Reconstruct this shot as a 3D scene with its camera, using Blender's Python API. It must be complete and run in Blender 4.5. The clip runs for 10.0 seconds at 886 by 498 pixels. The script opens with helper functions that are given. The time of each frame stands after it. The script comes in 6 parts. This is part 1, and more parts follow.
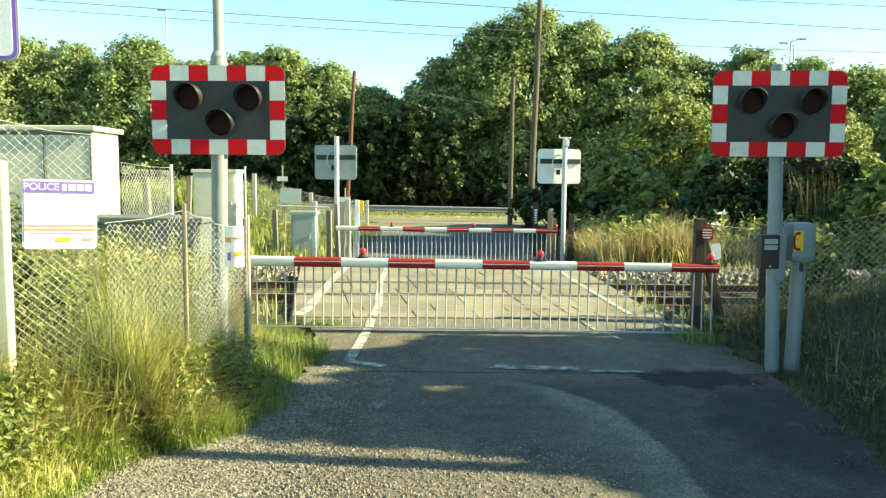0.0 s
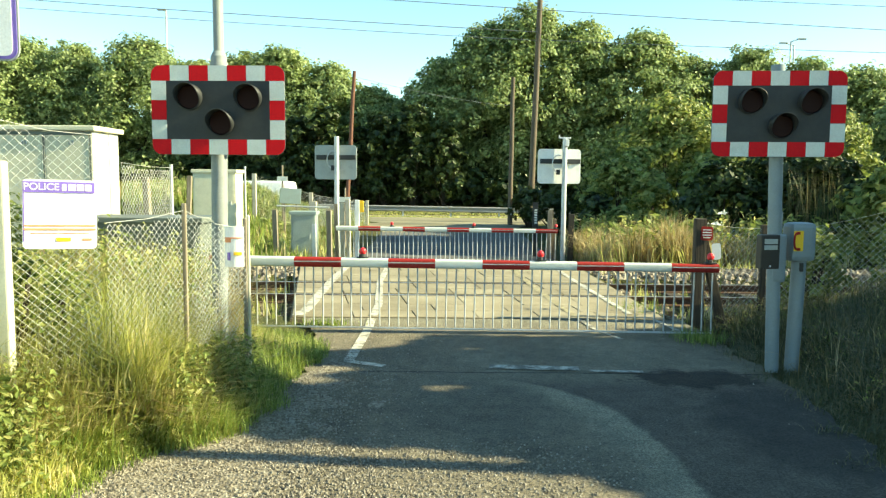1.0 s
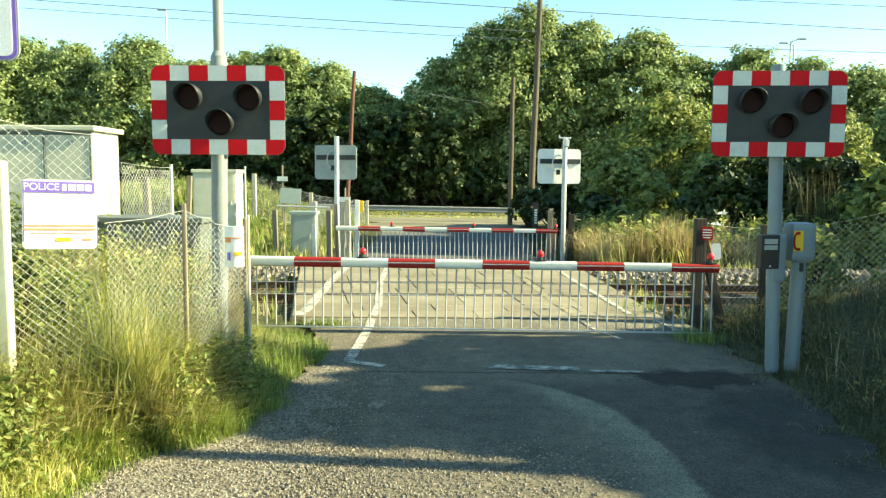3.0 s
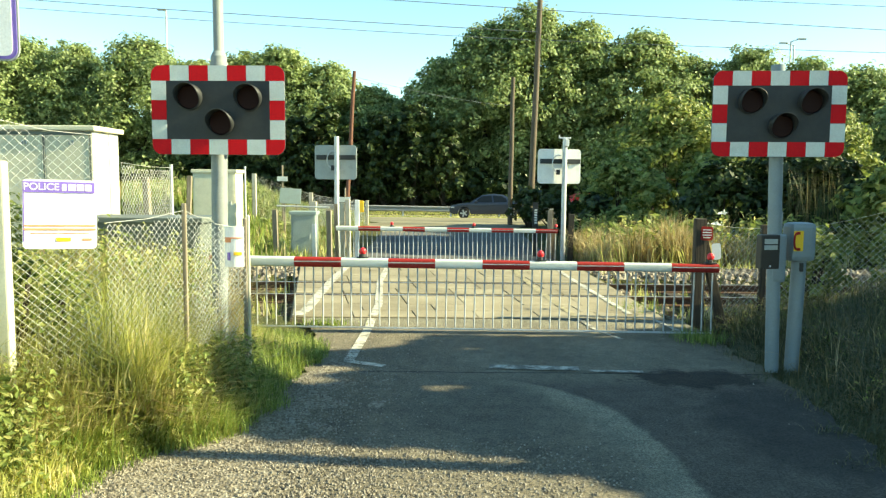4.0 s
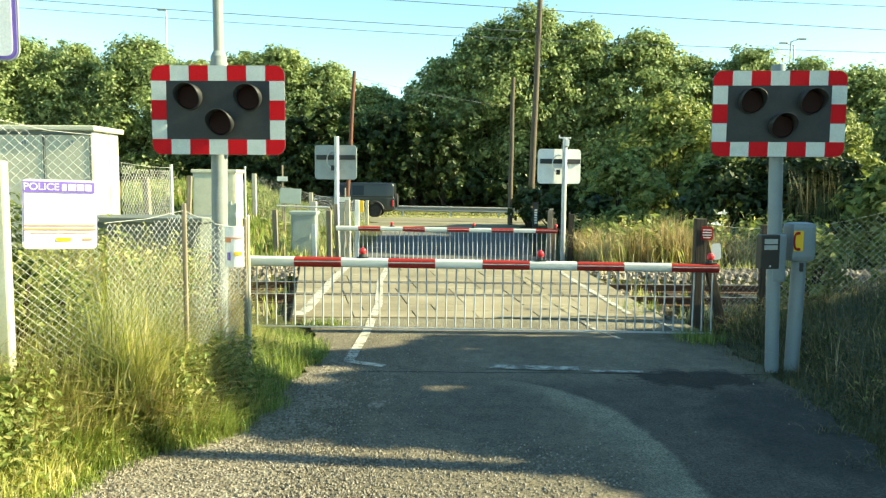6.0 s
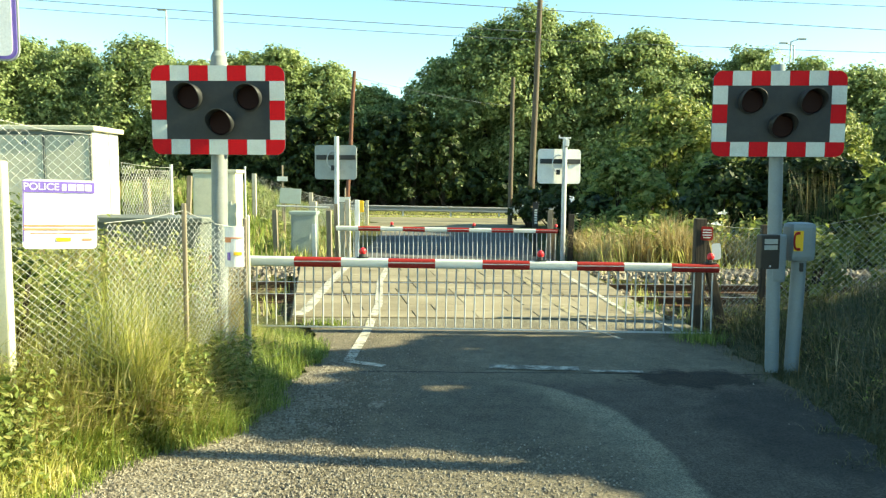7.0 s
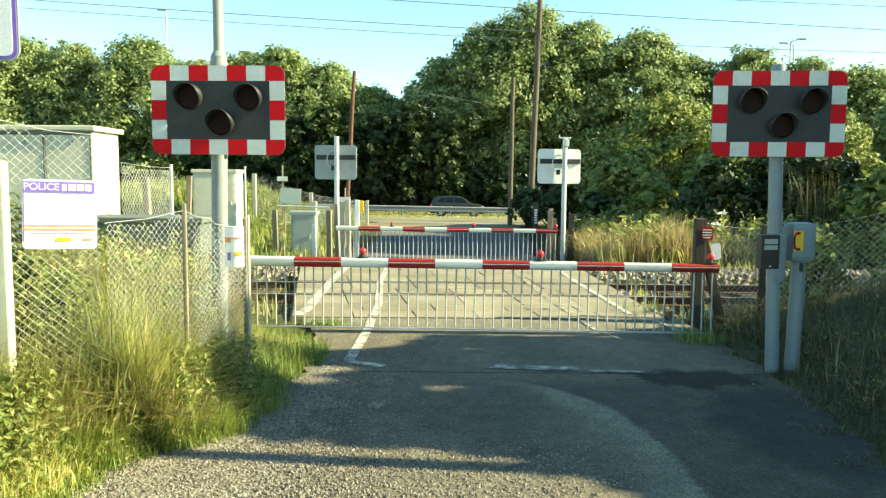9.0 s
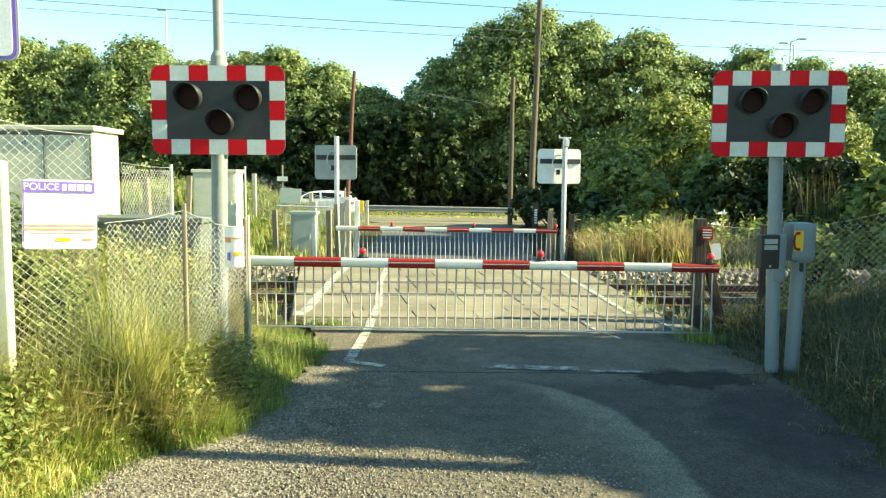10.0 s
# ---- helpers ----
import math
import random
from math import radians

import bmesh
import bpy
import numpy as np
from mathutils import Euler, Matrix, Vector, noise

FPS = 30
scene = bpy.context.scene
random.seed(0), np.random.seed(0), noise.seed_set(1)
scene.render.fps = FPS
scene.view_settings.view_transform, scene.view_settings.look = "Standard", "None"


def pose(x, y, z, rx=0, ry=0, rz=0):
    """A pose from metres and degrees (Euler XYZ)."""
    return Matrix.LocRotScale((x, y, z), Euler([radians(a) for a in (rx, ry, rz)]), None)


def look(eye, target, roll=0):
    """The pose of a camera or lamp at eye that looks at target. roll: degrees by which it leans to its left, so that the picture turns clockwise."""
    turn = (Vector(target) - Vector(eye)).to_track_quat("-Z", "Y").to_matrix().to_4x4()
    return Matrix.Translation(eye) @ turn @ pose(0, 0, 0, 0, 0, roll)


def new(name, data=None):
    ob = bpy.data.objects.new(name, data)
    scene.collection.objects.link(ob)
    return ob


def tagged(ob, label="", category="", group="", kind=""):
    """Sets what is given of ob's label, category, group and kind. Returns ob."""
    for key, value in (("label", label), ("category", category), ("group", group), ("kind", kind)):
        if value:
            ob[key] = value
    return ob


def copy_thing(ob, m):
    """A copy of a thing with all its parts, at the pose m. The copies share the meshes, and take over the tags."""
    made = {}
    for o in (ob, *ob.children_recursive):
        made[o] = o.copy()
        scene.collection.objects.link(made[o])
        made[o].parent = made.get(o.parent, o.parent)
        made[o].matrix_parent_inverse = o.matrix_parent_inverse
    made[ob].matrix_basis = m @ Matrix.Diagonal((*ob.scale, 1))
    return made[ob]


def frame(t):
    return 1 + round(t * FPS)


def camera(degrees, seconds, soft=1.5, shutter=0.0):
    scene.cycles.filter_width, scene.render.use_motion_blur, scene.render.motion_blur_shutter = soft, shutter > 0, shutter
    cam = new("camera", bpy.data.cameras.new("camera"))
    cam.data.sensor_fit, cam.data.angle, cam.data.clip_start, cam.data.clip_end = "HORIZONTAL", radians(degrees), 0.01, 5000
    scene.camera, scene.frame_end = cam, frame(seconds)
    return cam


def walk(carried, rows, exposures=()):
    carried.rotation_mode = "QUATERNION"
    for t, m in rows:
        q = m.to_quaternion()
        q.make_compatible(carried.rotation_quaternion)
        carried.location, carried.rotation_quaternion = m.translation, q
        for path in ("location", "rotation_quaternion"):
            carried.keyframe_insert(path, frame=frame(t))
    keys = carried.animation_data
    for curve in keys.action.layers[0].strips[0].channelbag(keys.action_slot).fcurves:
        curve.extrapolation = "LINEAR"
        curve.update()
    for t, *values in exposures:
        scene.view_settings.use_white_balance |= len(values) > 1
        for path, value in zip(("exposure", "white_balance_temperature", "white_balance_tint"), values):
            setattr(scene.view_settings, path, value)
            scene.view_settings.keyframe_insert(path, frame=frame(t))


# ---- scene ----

FOV = 61.05
cam = camera(FOV, 10.0, soft=1.3)
EYE = (0.0, 0.0, 2.0)
STAND = look(EYE, (0.0, 10.0, 2.0 - 10.0 * 123.0 / 1330.0), 0.45)
walk(cam, [(0.0, STAND), (10.0, STAND)], exposures=[(0.0, 1.67, 7850, -11), (10.0, 1.67, 7850, -11)])

# ---------------------------------------------------------------- world and sun
SUN_DIR = Vector((0.90, -0.075, 0.48)).normalized()
world = bpy.data.worlds.new("sky")
scene.world = world
world.use_nodes = True
wn = world.node_tree
sky = wn.nodes.new("ShaderNodeTexSky")
sky.sky_type = "NISHITA"
sky.sun_disc = False
sky.sun_elevation = math.asin(SUN_DIR.z)
sky.sun_rotation = math.atan2(SUN_DIR.x, SUN_DIR.y)
sky.air_density, sky.dust_density, sky.ozone_density = 0.9, 0.0, 1.7
deep = wn.nodes.new("ShaderNodeHueSaturation")
deep.inputs["Saturation"].default_value = 1.13
wn.links.new(sky.outputs["Color"], deep.inputs["Color"])
wn.links.new(deep.outputs["Color"], wn.nodes["Background"].inputs["Color"])
wn.nodes["Background"].inputs["Strength"].default_value = 0.115
sun = new("sun", bpy.data.lights.new("sun", "SUN"))
sun.data.energy, sun.data.angle, sun.data.color = 5.0, radians(0.6), (1.0, 0.90, 0.72)
sun.matrix_world = look(SUN_DIR * 80, (0, 0, 0))


# ---------------------------------------------------------------- materials
class N:
    """Small helper to write node materials."""

    def __init__(self, name, rough=0.6, metal=0.0, spec=0.5):
        self.m = bpy.data.materials.new(name)
        self.m.use_nodes = True
        self.t = self.m.node_tree
        self.b = self.t.nodes["Principled BSDF"]
        self.b.inputs["Roughness"].default_value = rough
        self.b.inputs["Metallic"].default_value = metal
        self.b.inputs["Specular IOR Level"].default_value = spec
        self.co = self.t.nodes.new("ShaderNodeTexCoord").outputs["Object"]

    def put(self, a, b):
        self.t.links.new(a, b)

    def noise(self, scale, detail=4.0, rough=0.6, stretch=None, world=False):
        n = self.t.nodes.new("ShaderNodeTexNoise")
        n.inputs["Scale"].default_value = scale
        n.inputs["Detail"].default_value = detail
        n.inputs["Roughness"].default_value = rough
        src = self.co
        if world:
            src = self.t.nodes.new("ShaderNodeNewGeometry").outputs["Position"]
        if stretch:
            mp = self.t.nodes.new("ShaderNodeMapping")
            mp.inputs["Scale"].default_value = stretch
            self.put(src, mp.inputs["Vector"])
            src = mp.outputs["Vector"]
        self.put(src, n.inputs["Vector"])
        return n.outputs["Fac"]

    def ramp(self, fac, stops):
        r = self.t.nodes.new("ShaderNodeValToRGB")
        e = r.color_ramp.elements
        while len(e) < len(stops):
            e.new(0.5)
        for s, (p, c) in zip(e, stops):
            s.position, s.color = p, (*c, 1.0) if len(c) == 3 else c
        self.put(fac, r.inputs["Fac"])
        return r.outputs["Color"]

    def mix(self, fac, a, b, mode="MIX"):
        n = self.t.nodes.new("ShaderNodeMix")
        n.data_type, n.blend_type = "RGBA", mode
        for sock, v in ((n.inputs["Factor"], fac), (n.inputs["A"], a), (n.inputs["B"], b)):
            if isinstance(v, (int, float)):
                sock.default_value = v
            elif isinstance(v, tuple):
                sock.default_value = (*v, 1.0)
            else:
                self.put(v, sock)
        return n.outputs["Result"]

    def color(self, c):
        if isinstance(c, tuple):
            self.b.inputs["Base Color"].default_value = (*c, 1.0)
        else:
            self.put(c, self.b.inputs["Base Color"])

    def bump(self, fac, strength=0.3, dist=0.01):
        n = self.t.nodes.new("ShaderNodeBump")
        n.inputs["Strength"].default_value = strength
        n.inputs["Distance"].default_value = dist
        self.put(fac, n.inputs["Height"])
        self.put(n.outputs["Normal"], self.b.inputs["Normal"])

    def math(self, op, a, b=0.0, c=0.0):
        n = self.t.nodes.new("ShaderNodeMath")
        n.operation = op
        for sock, v in zip(n.inputs, (a, b, c)):
            if isinstance(v, (int, float)):
                sock.default_value = v
            else:
                self.put(v, sock)
        return n.outputs[0]

    def step(self, v, a, b):
        n = self.t.nodes.new("ShaderNodeMapRange")
        n.interpolation_type = "SMOOTHSTEP"
        self.put(v, n.inputs["Value"])
        n.inputs["From Min"].default_value, n.inputs["From Max"].default_value = a, b
        return n.outputs["Result"]

    def xy(self):
        n = self.t.nodes.new("ShaderNodeSeparateXYZ")
        self.put(self.t.nodes.new("ShaderNodeNewGeometry").outputs["Position"], n.inputs[0])
        return n.outputs["X"], n.outputs["Y"]

    def blob(self, x, y, cx, cy, rx, ry, wob):
        """One inside an uneven oval, nought outside it."""
        u = self.math("DIVIDE", self.math("SUBTRACT", x, cx), rx)
        v = self.math("DIVIDE", self.math("SUBTRACT", y, cy), ry)
        r = self.math("SQRT", self.math("ADD", self.math("MULTIPLY", u, u), self.math("MULTIPLY", v, v)))
        return self.step(self.math("ADD", r, wob), 1.15, 0.7)

    def rnd(self, island=False):
        if island:
            return self.t.nodes.new("ShaderNodeNewGeometry").outputs["Random Per Island"]
        return self.t.nodes.new("ShaderNodeObjectInfo").outputs["Random"]


def worn(name, c, dirt=(0.12, 0.10, 0.07), rough=0.5, metal=0.0, amount=0.35, scale=6.0, spec=0.5):
    n = N(name, rough, metal, spec)
    big = n.noise(scale, 6, 0.65)
    fine = n.noise(scale * 14, 3, 0.6)
    f = n.ramp(big, [(0.45, (0, 0, 0)), (0.8, (amount, amount, amount))])
    n.color(n.mix(f, n.mix(0.7, c, n.ramp(fine, [(0.3, (0.82, 0.82, 0.82)), (0.7, (1.08, 1.08, 1.08))]), "MULTIPLY"), dirt))
    n.bump(fine, 0.08, 0.004)
    return n.m


def foliage(name, dark, light, warm, trans=0.35, patch_scale=0.35):
    n = N(name, 0.5, 0, 0.4)
    c = n.ramp(n.rnd(True), [(0.0, dark), (0.55, light), (1.0, warm)])
    patch = n.noise(patch_scale, 3, 0.6, world=True)
    c = n.mix(0.6, c, n.ramp(patch, [(0.3, (0.55, 0.6, 0.5)), (0.7, (1.25, 1.15, 1.0))]), "MULTIPLY")
    n.color(c)
    tr = n.t.nodes.new("ShaderNodeBsdfTranslucent")
    n.put(c, tr.inputs["Color"])
    mx = n.t.nodes.new("ShaderNodeMixShader")
    mx.inputs["Fac"].default_value = trans
    n.put(n.b.outputs["BSDF"], mx.inputs[1])
    n.put(tr.outputs["BSDF"], mx.inputs[2])
    n.put(mx.outputs["Shader"], n.t.nodes["Material Output"].inputs["Surface"])
    return n.m


def asphalt_mat():
    """Worn lane surface: a swept tar repair with a dusty rim, a broken oily patch and damp stains."""
    n = N("asphalt", 0.92, 0, 0.3)
    grit = n.noise(60, 5, 0.8)
    mid = n.noise(4, 6, 0.7)
    big = n.noise(0.7, 5, 0.6, stretch=(1.0, 0.5, 1.0))
    x, y = n.xy()
    ragged = n.math("MULTIPLY", n.math("SUBTRACT", n.noise(2.2, 6, 0.75, world=True), 0.5), 1.0)
    c = n.ramp(big, [(0.35, (0.132, 0.115, 0.086)), (0.5, (0.162, 0.142, 0.106)), (0.65, (0.202, 0.178, 0.132))])
    # edge of the tar repair across the lane, by distance
    edge = n.ramp(n.math("DIVIDE", n.math("SUBTRACT", y, 4.0), 4.0), [(0.0, (0.57,) * 3), (0.30, (0.56,) * 3), (0.45, (0.545,) * 3), (0.58, (0.50,) * 3), (0.68, (0.44,) * 3), (0.77, (0.35,) * 3), (0.85, (0.20,) * 3)])
    d = n.math("ADD", n.math("SUBTRACT", x, n.math("MULTIPLY", edge, 3.0)), n.math("MULTIPLY", ragged, 0.22))
    near = n.step(y, 7.55, 7.0)
    tar = n.math("MULTIPLY", n.step(d, -0.03, 0.07), near)
    rim = n.math("MULTIPLY", n.math("MULTIPLY", n.step(d, -0.55, -0.04), n.step(d, 0.05, -0.02)), near)
    c = n.mix(n.math("MULTIPLY", rim, 0.75), c, (0.255, 0.235, 0.175))
    c = n.mix(tar, c, (0.100, 0.087, 0.070))
    c = n.mix(n.math("MULTIPLY", n.blob(x, y, 0.3, 6.5, 0.75, 0.9, ragged), 0.5), c, (0.10, 0.094, 0.076))
    c = n.mix(n.math("MULTIPLY", n.blob(x, y, 2.95, 5.9, 0.75, 1.25, ragged), 0.75), c, (0.045, 0.042, 0.038))
    c = n.mix(n.math("MULTIPLY", n.blob(x, y, 2.55, 7.45, 0.75, 0.36, n.math("MULTIPLY", ragged, 2.2)), 0.9), c, (0.030, 0.025, 0.021))
    # dusty strip before the deck and a cracked joint along the stop line
    c = n.mix(n.math("MULTIPLY", n.step(n.math("ADD", y, n.math("MULTIPLY", ragged, 0.5)), 9.75, 10.15), 0.8), c, (0.19, 0.178, 0.135))
    off = n.math("ABSOLUTE", n.math("ADD", n.math("SUBTRACT", y, 7.64), n.math("MULTIPLY", ragged, 0.16)))
    joint = n.math("MULTIPLY", n.step(off, 0.028, 0.008), n.step(x, -1.1, -0.8))
    c = n.mix(n.math("MULTIPLY", joint, 0.8), c, (0.03, 0.028, 0.025))
    c = n.mix(0.6, c, n.ramp(mid, [(0.3, (0.55, 0.55, 0.55)), (0.7, (1.4, 1.38, 1.3))]), "MULTIPLY")
    c = n.mix(0.8, c, n.ramp(grit, [(0.40, (0.45, 0.45, 0.45)), (0.60, (1.6, 1.58, 1.5))]), "MULTIPLY")
    n.color(c)
    n.bump(grit, 0.8, 0.01)
    return n.m


def stone_mat(name, a, b, c3):
    n = N(name, 0.9, 0, 0.3)
    c = n.ramp(n.rnd(True), [(0.0, a), (0.5, b), (1.0, c3)])
    n.color(n.mix(0.5, c, n.ramp(n.noise(40, 3), [(0.3, (0.6, 0.6, 0.6)), (0.7, (1.2, 1.2, 1.2))]), "MULTIPLY"))
    return n.m


def soil_mat():
    n = N("soil", 0.95, 0, 0.2)
    c = n.ramp(n.noise(0.8, 6, 0.7), [(0.3, (0.035, 0.045, 0.014)), (0.5, (0.07, 0.075, 0.025)), (0.7, (0.12, 0.10, 0.045))])
    n.color(n.mix(0.6, c, n.ramp(n.noise(30, 4), [(0.3, (0.5, 0.5, 0.5)), (0.7, (1.3, 1.3, 1.3))]), "MULTIPLY"))
    n.bump(n.noise(18, 6, 0.7), 0.8, 0.05)
    return n.m


def gravel_mat():
    n = N("gravel_ground", 0.95, 0, 0.2)
    v = n.t.nodes.new("ShaderNodeTexVoronoi")
    v.inputs["Scale"].default_value = 45
    n.put(n.co, v.inputs["Vector"])
    c = n.ramp(v.outputs["Color"], [(0.0, (0.10, 0.085, 0.06)), (0.5, (0.25, 0.22, 0.17)), (1.0, (0.42, 0.38, 0.31))])
    n.color(n.mix(0.6, c, n.ramp(n.noise(3, 5), [(0.3, (0.55, 0.53, 0.5)), (0.7, (1.1, 1.1, 1.05))]), "MULTIPLY"))
    n.bump(v.outputs["Distance"], 0.9, 0.012)
    return n.m


def wood_mat(name, a, b):
    n = N(name, 0.88, 0, 0.25)
    g = n.noise(7, 6, 0.7, stretch=(6, 6, 0.35))
    n.color(n.mix(0.4, n.ramp(g, [(0.3, a), (0.7, b)]), n.ramp(n.noise(2.5, 4), [(0.3, (0.6, 0.6, 0.6)), (0.7, (1.15, 1.15, 1.15))]), "MULTIPLY"))
    n.bump(g, 0.5, 0.006)
    return n.m


def paint_line_mat(name="road_paint", lo=0.38, hi=0.56, bare=(0.15, 0.142, 0.115), c=(0.60, 0.57, 0.47)):
    n = N(name, 0.8, 0, 0.3)
    w = n.ramp(n.noise(9, 7, 0.75), [(lo, bare), (hi, c)])
    n.color(n.mix(0.4, w, n.ramp(n.noise(90, 3), [(0.3, (0.6, 0.6, 0.6)), (0.7, (1.1, 1.1, 1.1))]), "MULTIPLY"))
    return n.m


def deck_mat():
    n = N("crossing_panel", 0.88, 0, 0.3)
    c = n.ramp(n.noise(1.3, 5, 0.6, world=True), [(0.3, (0.215, 0.18, 0.115)), (0.7, (0.345, 0.30, 0.205))])
    c = n.mix(0.6, c, n.ramp(n.noise(70, 3), [(0.3, (0.6, 0.6, 0.6)), (0.7, (1.25, 1.25, 1.25))]), "MULTIPLY")
    c = n.mix(0.35, c, n.ramp(n.rnd(), [(0.0, (0.7, 0.7, 0.7)), (1.0, (1.2, 1.2, 1.2))]), "MULTIPLY")
    n.color(c)
    n.bump(n.noise(60, 3), 0.3, 0.006)
    return n.m


def glass_mat(name, tint=(0.008, 0.010, 0.011)):
    n = N(name, 0.06, 0, 0.35)
    n.color(tint)
    return n.m


def car_paint(name, c, metal=0.0):
    n = N(name, 0.32, metal, 0.5)
    n.color(n.mix(n.ramp(n.noise(3, 4), [(0.45, (0, 0, 0)), (0.75, (0.25, 0.25, 0.25))]), c, tuple(v * 0.6 for v in c)))
    n.b.inputs["Coat Weight"].default_value = 0.35
    n.b.inputs["Coat Roughness"].default_value = 0.08
    return n.m


def pale_road_mat(name, a, b):
    n = N(name, 0.92, 0, 0.3)
    c = n.ramp(n.noise(0.5, 5, 0.6, stretch=(0.5, 1.4, 1.0)), [(0.35, a), (0.65, b)])
    n.color(n.mix(0.6, c, n.ramp(n.noise(40, 4, 0.7), [(0.35, (0.6, 0.6, 0.6)), (0.65, (1.3, 1.3, 1.25))]), "MULTIPLY"))
    n.bump(n.noise(40, 4, 0.7), 0.5, 0.01)
    return n.m


PALE_ROAD = pale_road_mat("pale_asphalt", (0.18, 0.16, 0.10), (0.285, 0.255, 0.165))
FAR_ROAD = pale_road_mat("dark_asphalt", (0.085, 0.082, 0.078), (0.145, 0.138, 0.125))
ASPHALT, SOIL, GRAVEL, PAINT, DECK = asphalt_mat(), soil_mat(), gravel_mat(), paint_line_mat(), deck_mat()
PAINT_WORN = paint_line_mat("worn_road_paint", 0.44, 0.62)
PAINT_OLD = paint_line_mat("yellowed_road_paint", 0.42, 0.64, (0.22, 0.19, 0.12), (0.46, 0.40, 0.24))
STONE = stone_mat("loose_stone", (0.13, 0.112, 0.088), (0.235, 0.208, 0.162), (0.35, 0.315, 0.255))
BALLAST = stone_mat("ballast_stone", (0.10, 0.085, 0.065), (0.24, 0.20, 0.15), (0.42, 0.36, 0.28))
WOOD_GREY = wood_mat("weathered_wood", (0.13, 0.10, 0.07), (0.36, 0.31, 0.23))
WOOD_DARK = wood_mat("creosoted_wood", (0.03, 0.025, 0.02), (0.10, 0.082, 0.062))
WOOD_POLE = wood_mat("pole_wood", (0.07, 0.055, 0.04), (0.19, 0.155, 0.115))
WOOD_RED = wood_mat("brown_pole_wood", (0.10, 0.045, 0.03), (0.20, 0.10, 0.07))
CONCRETE = worn("concrete", (0.52, 0.48, 0.38), rough=0.9, amount=0.5, spec=0.2)
GALV = worn("galvanised_steel", (0.55, 0.57, 0.58), (0.25, 0.24, 0.22), 0.5, 0.35, 0.5)
RAILSTEEL = worn("weathered_guard_rail", (0.36, 0.35, 0.32), (0.18, 0.16, 0.13), 0.6, 0.1, 0.5, 2)
GREYPAINT = worn("grey_paint", (0.36, 0.39, 0.37), (0.2, 0.2, 0.17), 0.5, 0, 0.5)
POSTGREY = worn("post_grey", (0.25, 0.27, 0.26), (0.17, 0.17, 0.15), 0.55, 0, 0.5)
PHONEGREY = worn("blue_grey_plastic", (0.20, 0.25, 0.275), (0.16, 0.18, 0.18), 0.45, 0, 0.4)
WHITE = worn("white_paint", (0.80, 0.80, 0.76), (0.42, 0.40, 0.33), 0.45, 0, 0.35)
DULLWHITE = worn("reflective_white", (0.64, 0.67, 0.62), (0.4, 0.4, 0.34), 0.55, 0, 0.3)
RED = worn("reflective_red", (0.62, 0.006, 0.014), (0.40, 0.012, 0.02), 0.6, 0, 0.2, 6.0, 0.15)
RED_OLD = worn("faded_red", (0.34, 0.024, 0.020), (0.20, 0.035, 0.028), 0.6, 0, 0.5, 6.0, 0.2)
BLACK = worn("matt_black", (0.022, 0.025, 0.026), (0.06, 0.06, 0.055), 0.6, 0, 0.4)
DARKBOX = worn("dark_box", (0.02, 0.018, 0.015), (0.05, 0.045, 0.04), 0.5, 0, 0.4)
CREAM = worn("cream_cabinet", (0.70, 0.66, 0.48), (0.35, 0.32, 0.2), 0.55, 0, 0.4)
SHEDWHITE = worn("shed_white", (0.62, 0.61, 0.52), (0.45, 0.43, 0.33), 0.6, 0, 0.3, 3)
TEAL = worn("pale_green_cabinet", (0.29, 0.36, 0.33), (0.22, 0.24, 0.2), 0.55, 0, 0.5)
DULLGREEN = worn("dull_green_metal", (0.13, 0.15, 0.13), (0.09, 0.09, 0.06), 0.6, 0, 0.5)
SIGNWHITE = worn("sign_white", (0.86, 0.85, 0.84), (0.6, 0.58, 0.55), 0.4, 0, 0.2)
PURPLE = worn("sign_purple", (0.19, 0.12, 0.50), (0.15, 0.12, 0.3), 0.45, 0, 0.3)
ORANGE = worn("sign_orange", (0.75, 0.30, 0.14), (0.4, 0.2, 0.1), 0.5, 0, 0.3)
YELLOW = worn("yellow_plastic", (0.85, 0.52, 0.03), (0.4, 0.25, 0.05), 0.5, 0, 0.3)
RUST = worn("rusty_rail", (0.10, 0.052, 0.032), (0.04, 0.025, 0.02), 0.75, 0.3, 0.6)
RAILTOP = worn("bright_rail_head", (0.5, 0.49, 0.47), (0.3, 0.25, 0.2), 0.3, 0.8, 0.4)
RUBBER = worn("tyre_rubber", (0.02, 0.02, 0.02), (0.05, 0.045, 0.04), 0.85)
PLASTIC = worn("black_trim", (0.03, 0.03, 0.032), (0.06, 0.06, 0.06), 0.55)
RIM = worn("alloy_rim", (0.55, 0.56, 0.57), (0.3, 0.3, 0.3), 0.35, 0.5, 0.2)
GLASS = glass_mat("dark_window_glass")
LENS = worn("unlit_lamp_lens", (0.020, 0.006, 0.005), (0.03, 0.014, 0.012), 0.6, 0, 0.3, 6.0, 0.15)
LAMPRED = worn("red_lamp_plastic", (0.75, 0.03, 0.04), (0.4, 0.03, 0.03), 0.3, 0, 0.2)
WIRE = worn("fence_wire", (0.60, 0.60, 0.55), (0.35, 0.32, 0.26), 0.55, 0.2, 0.5, 2)
CABLE = worn("overhead_cable", (0.12, 0.14, 0.17), rough=0.6)
LEAF_MID = foliage("tree_leaves", (0.12, 0.17, 0.06), (0.29, 0.37, 0.145), (0.47, 0.54, 0.28), 0.48)
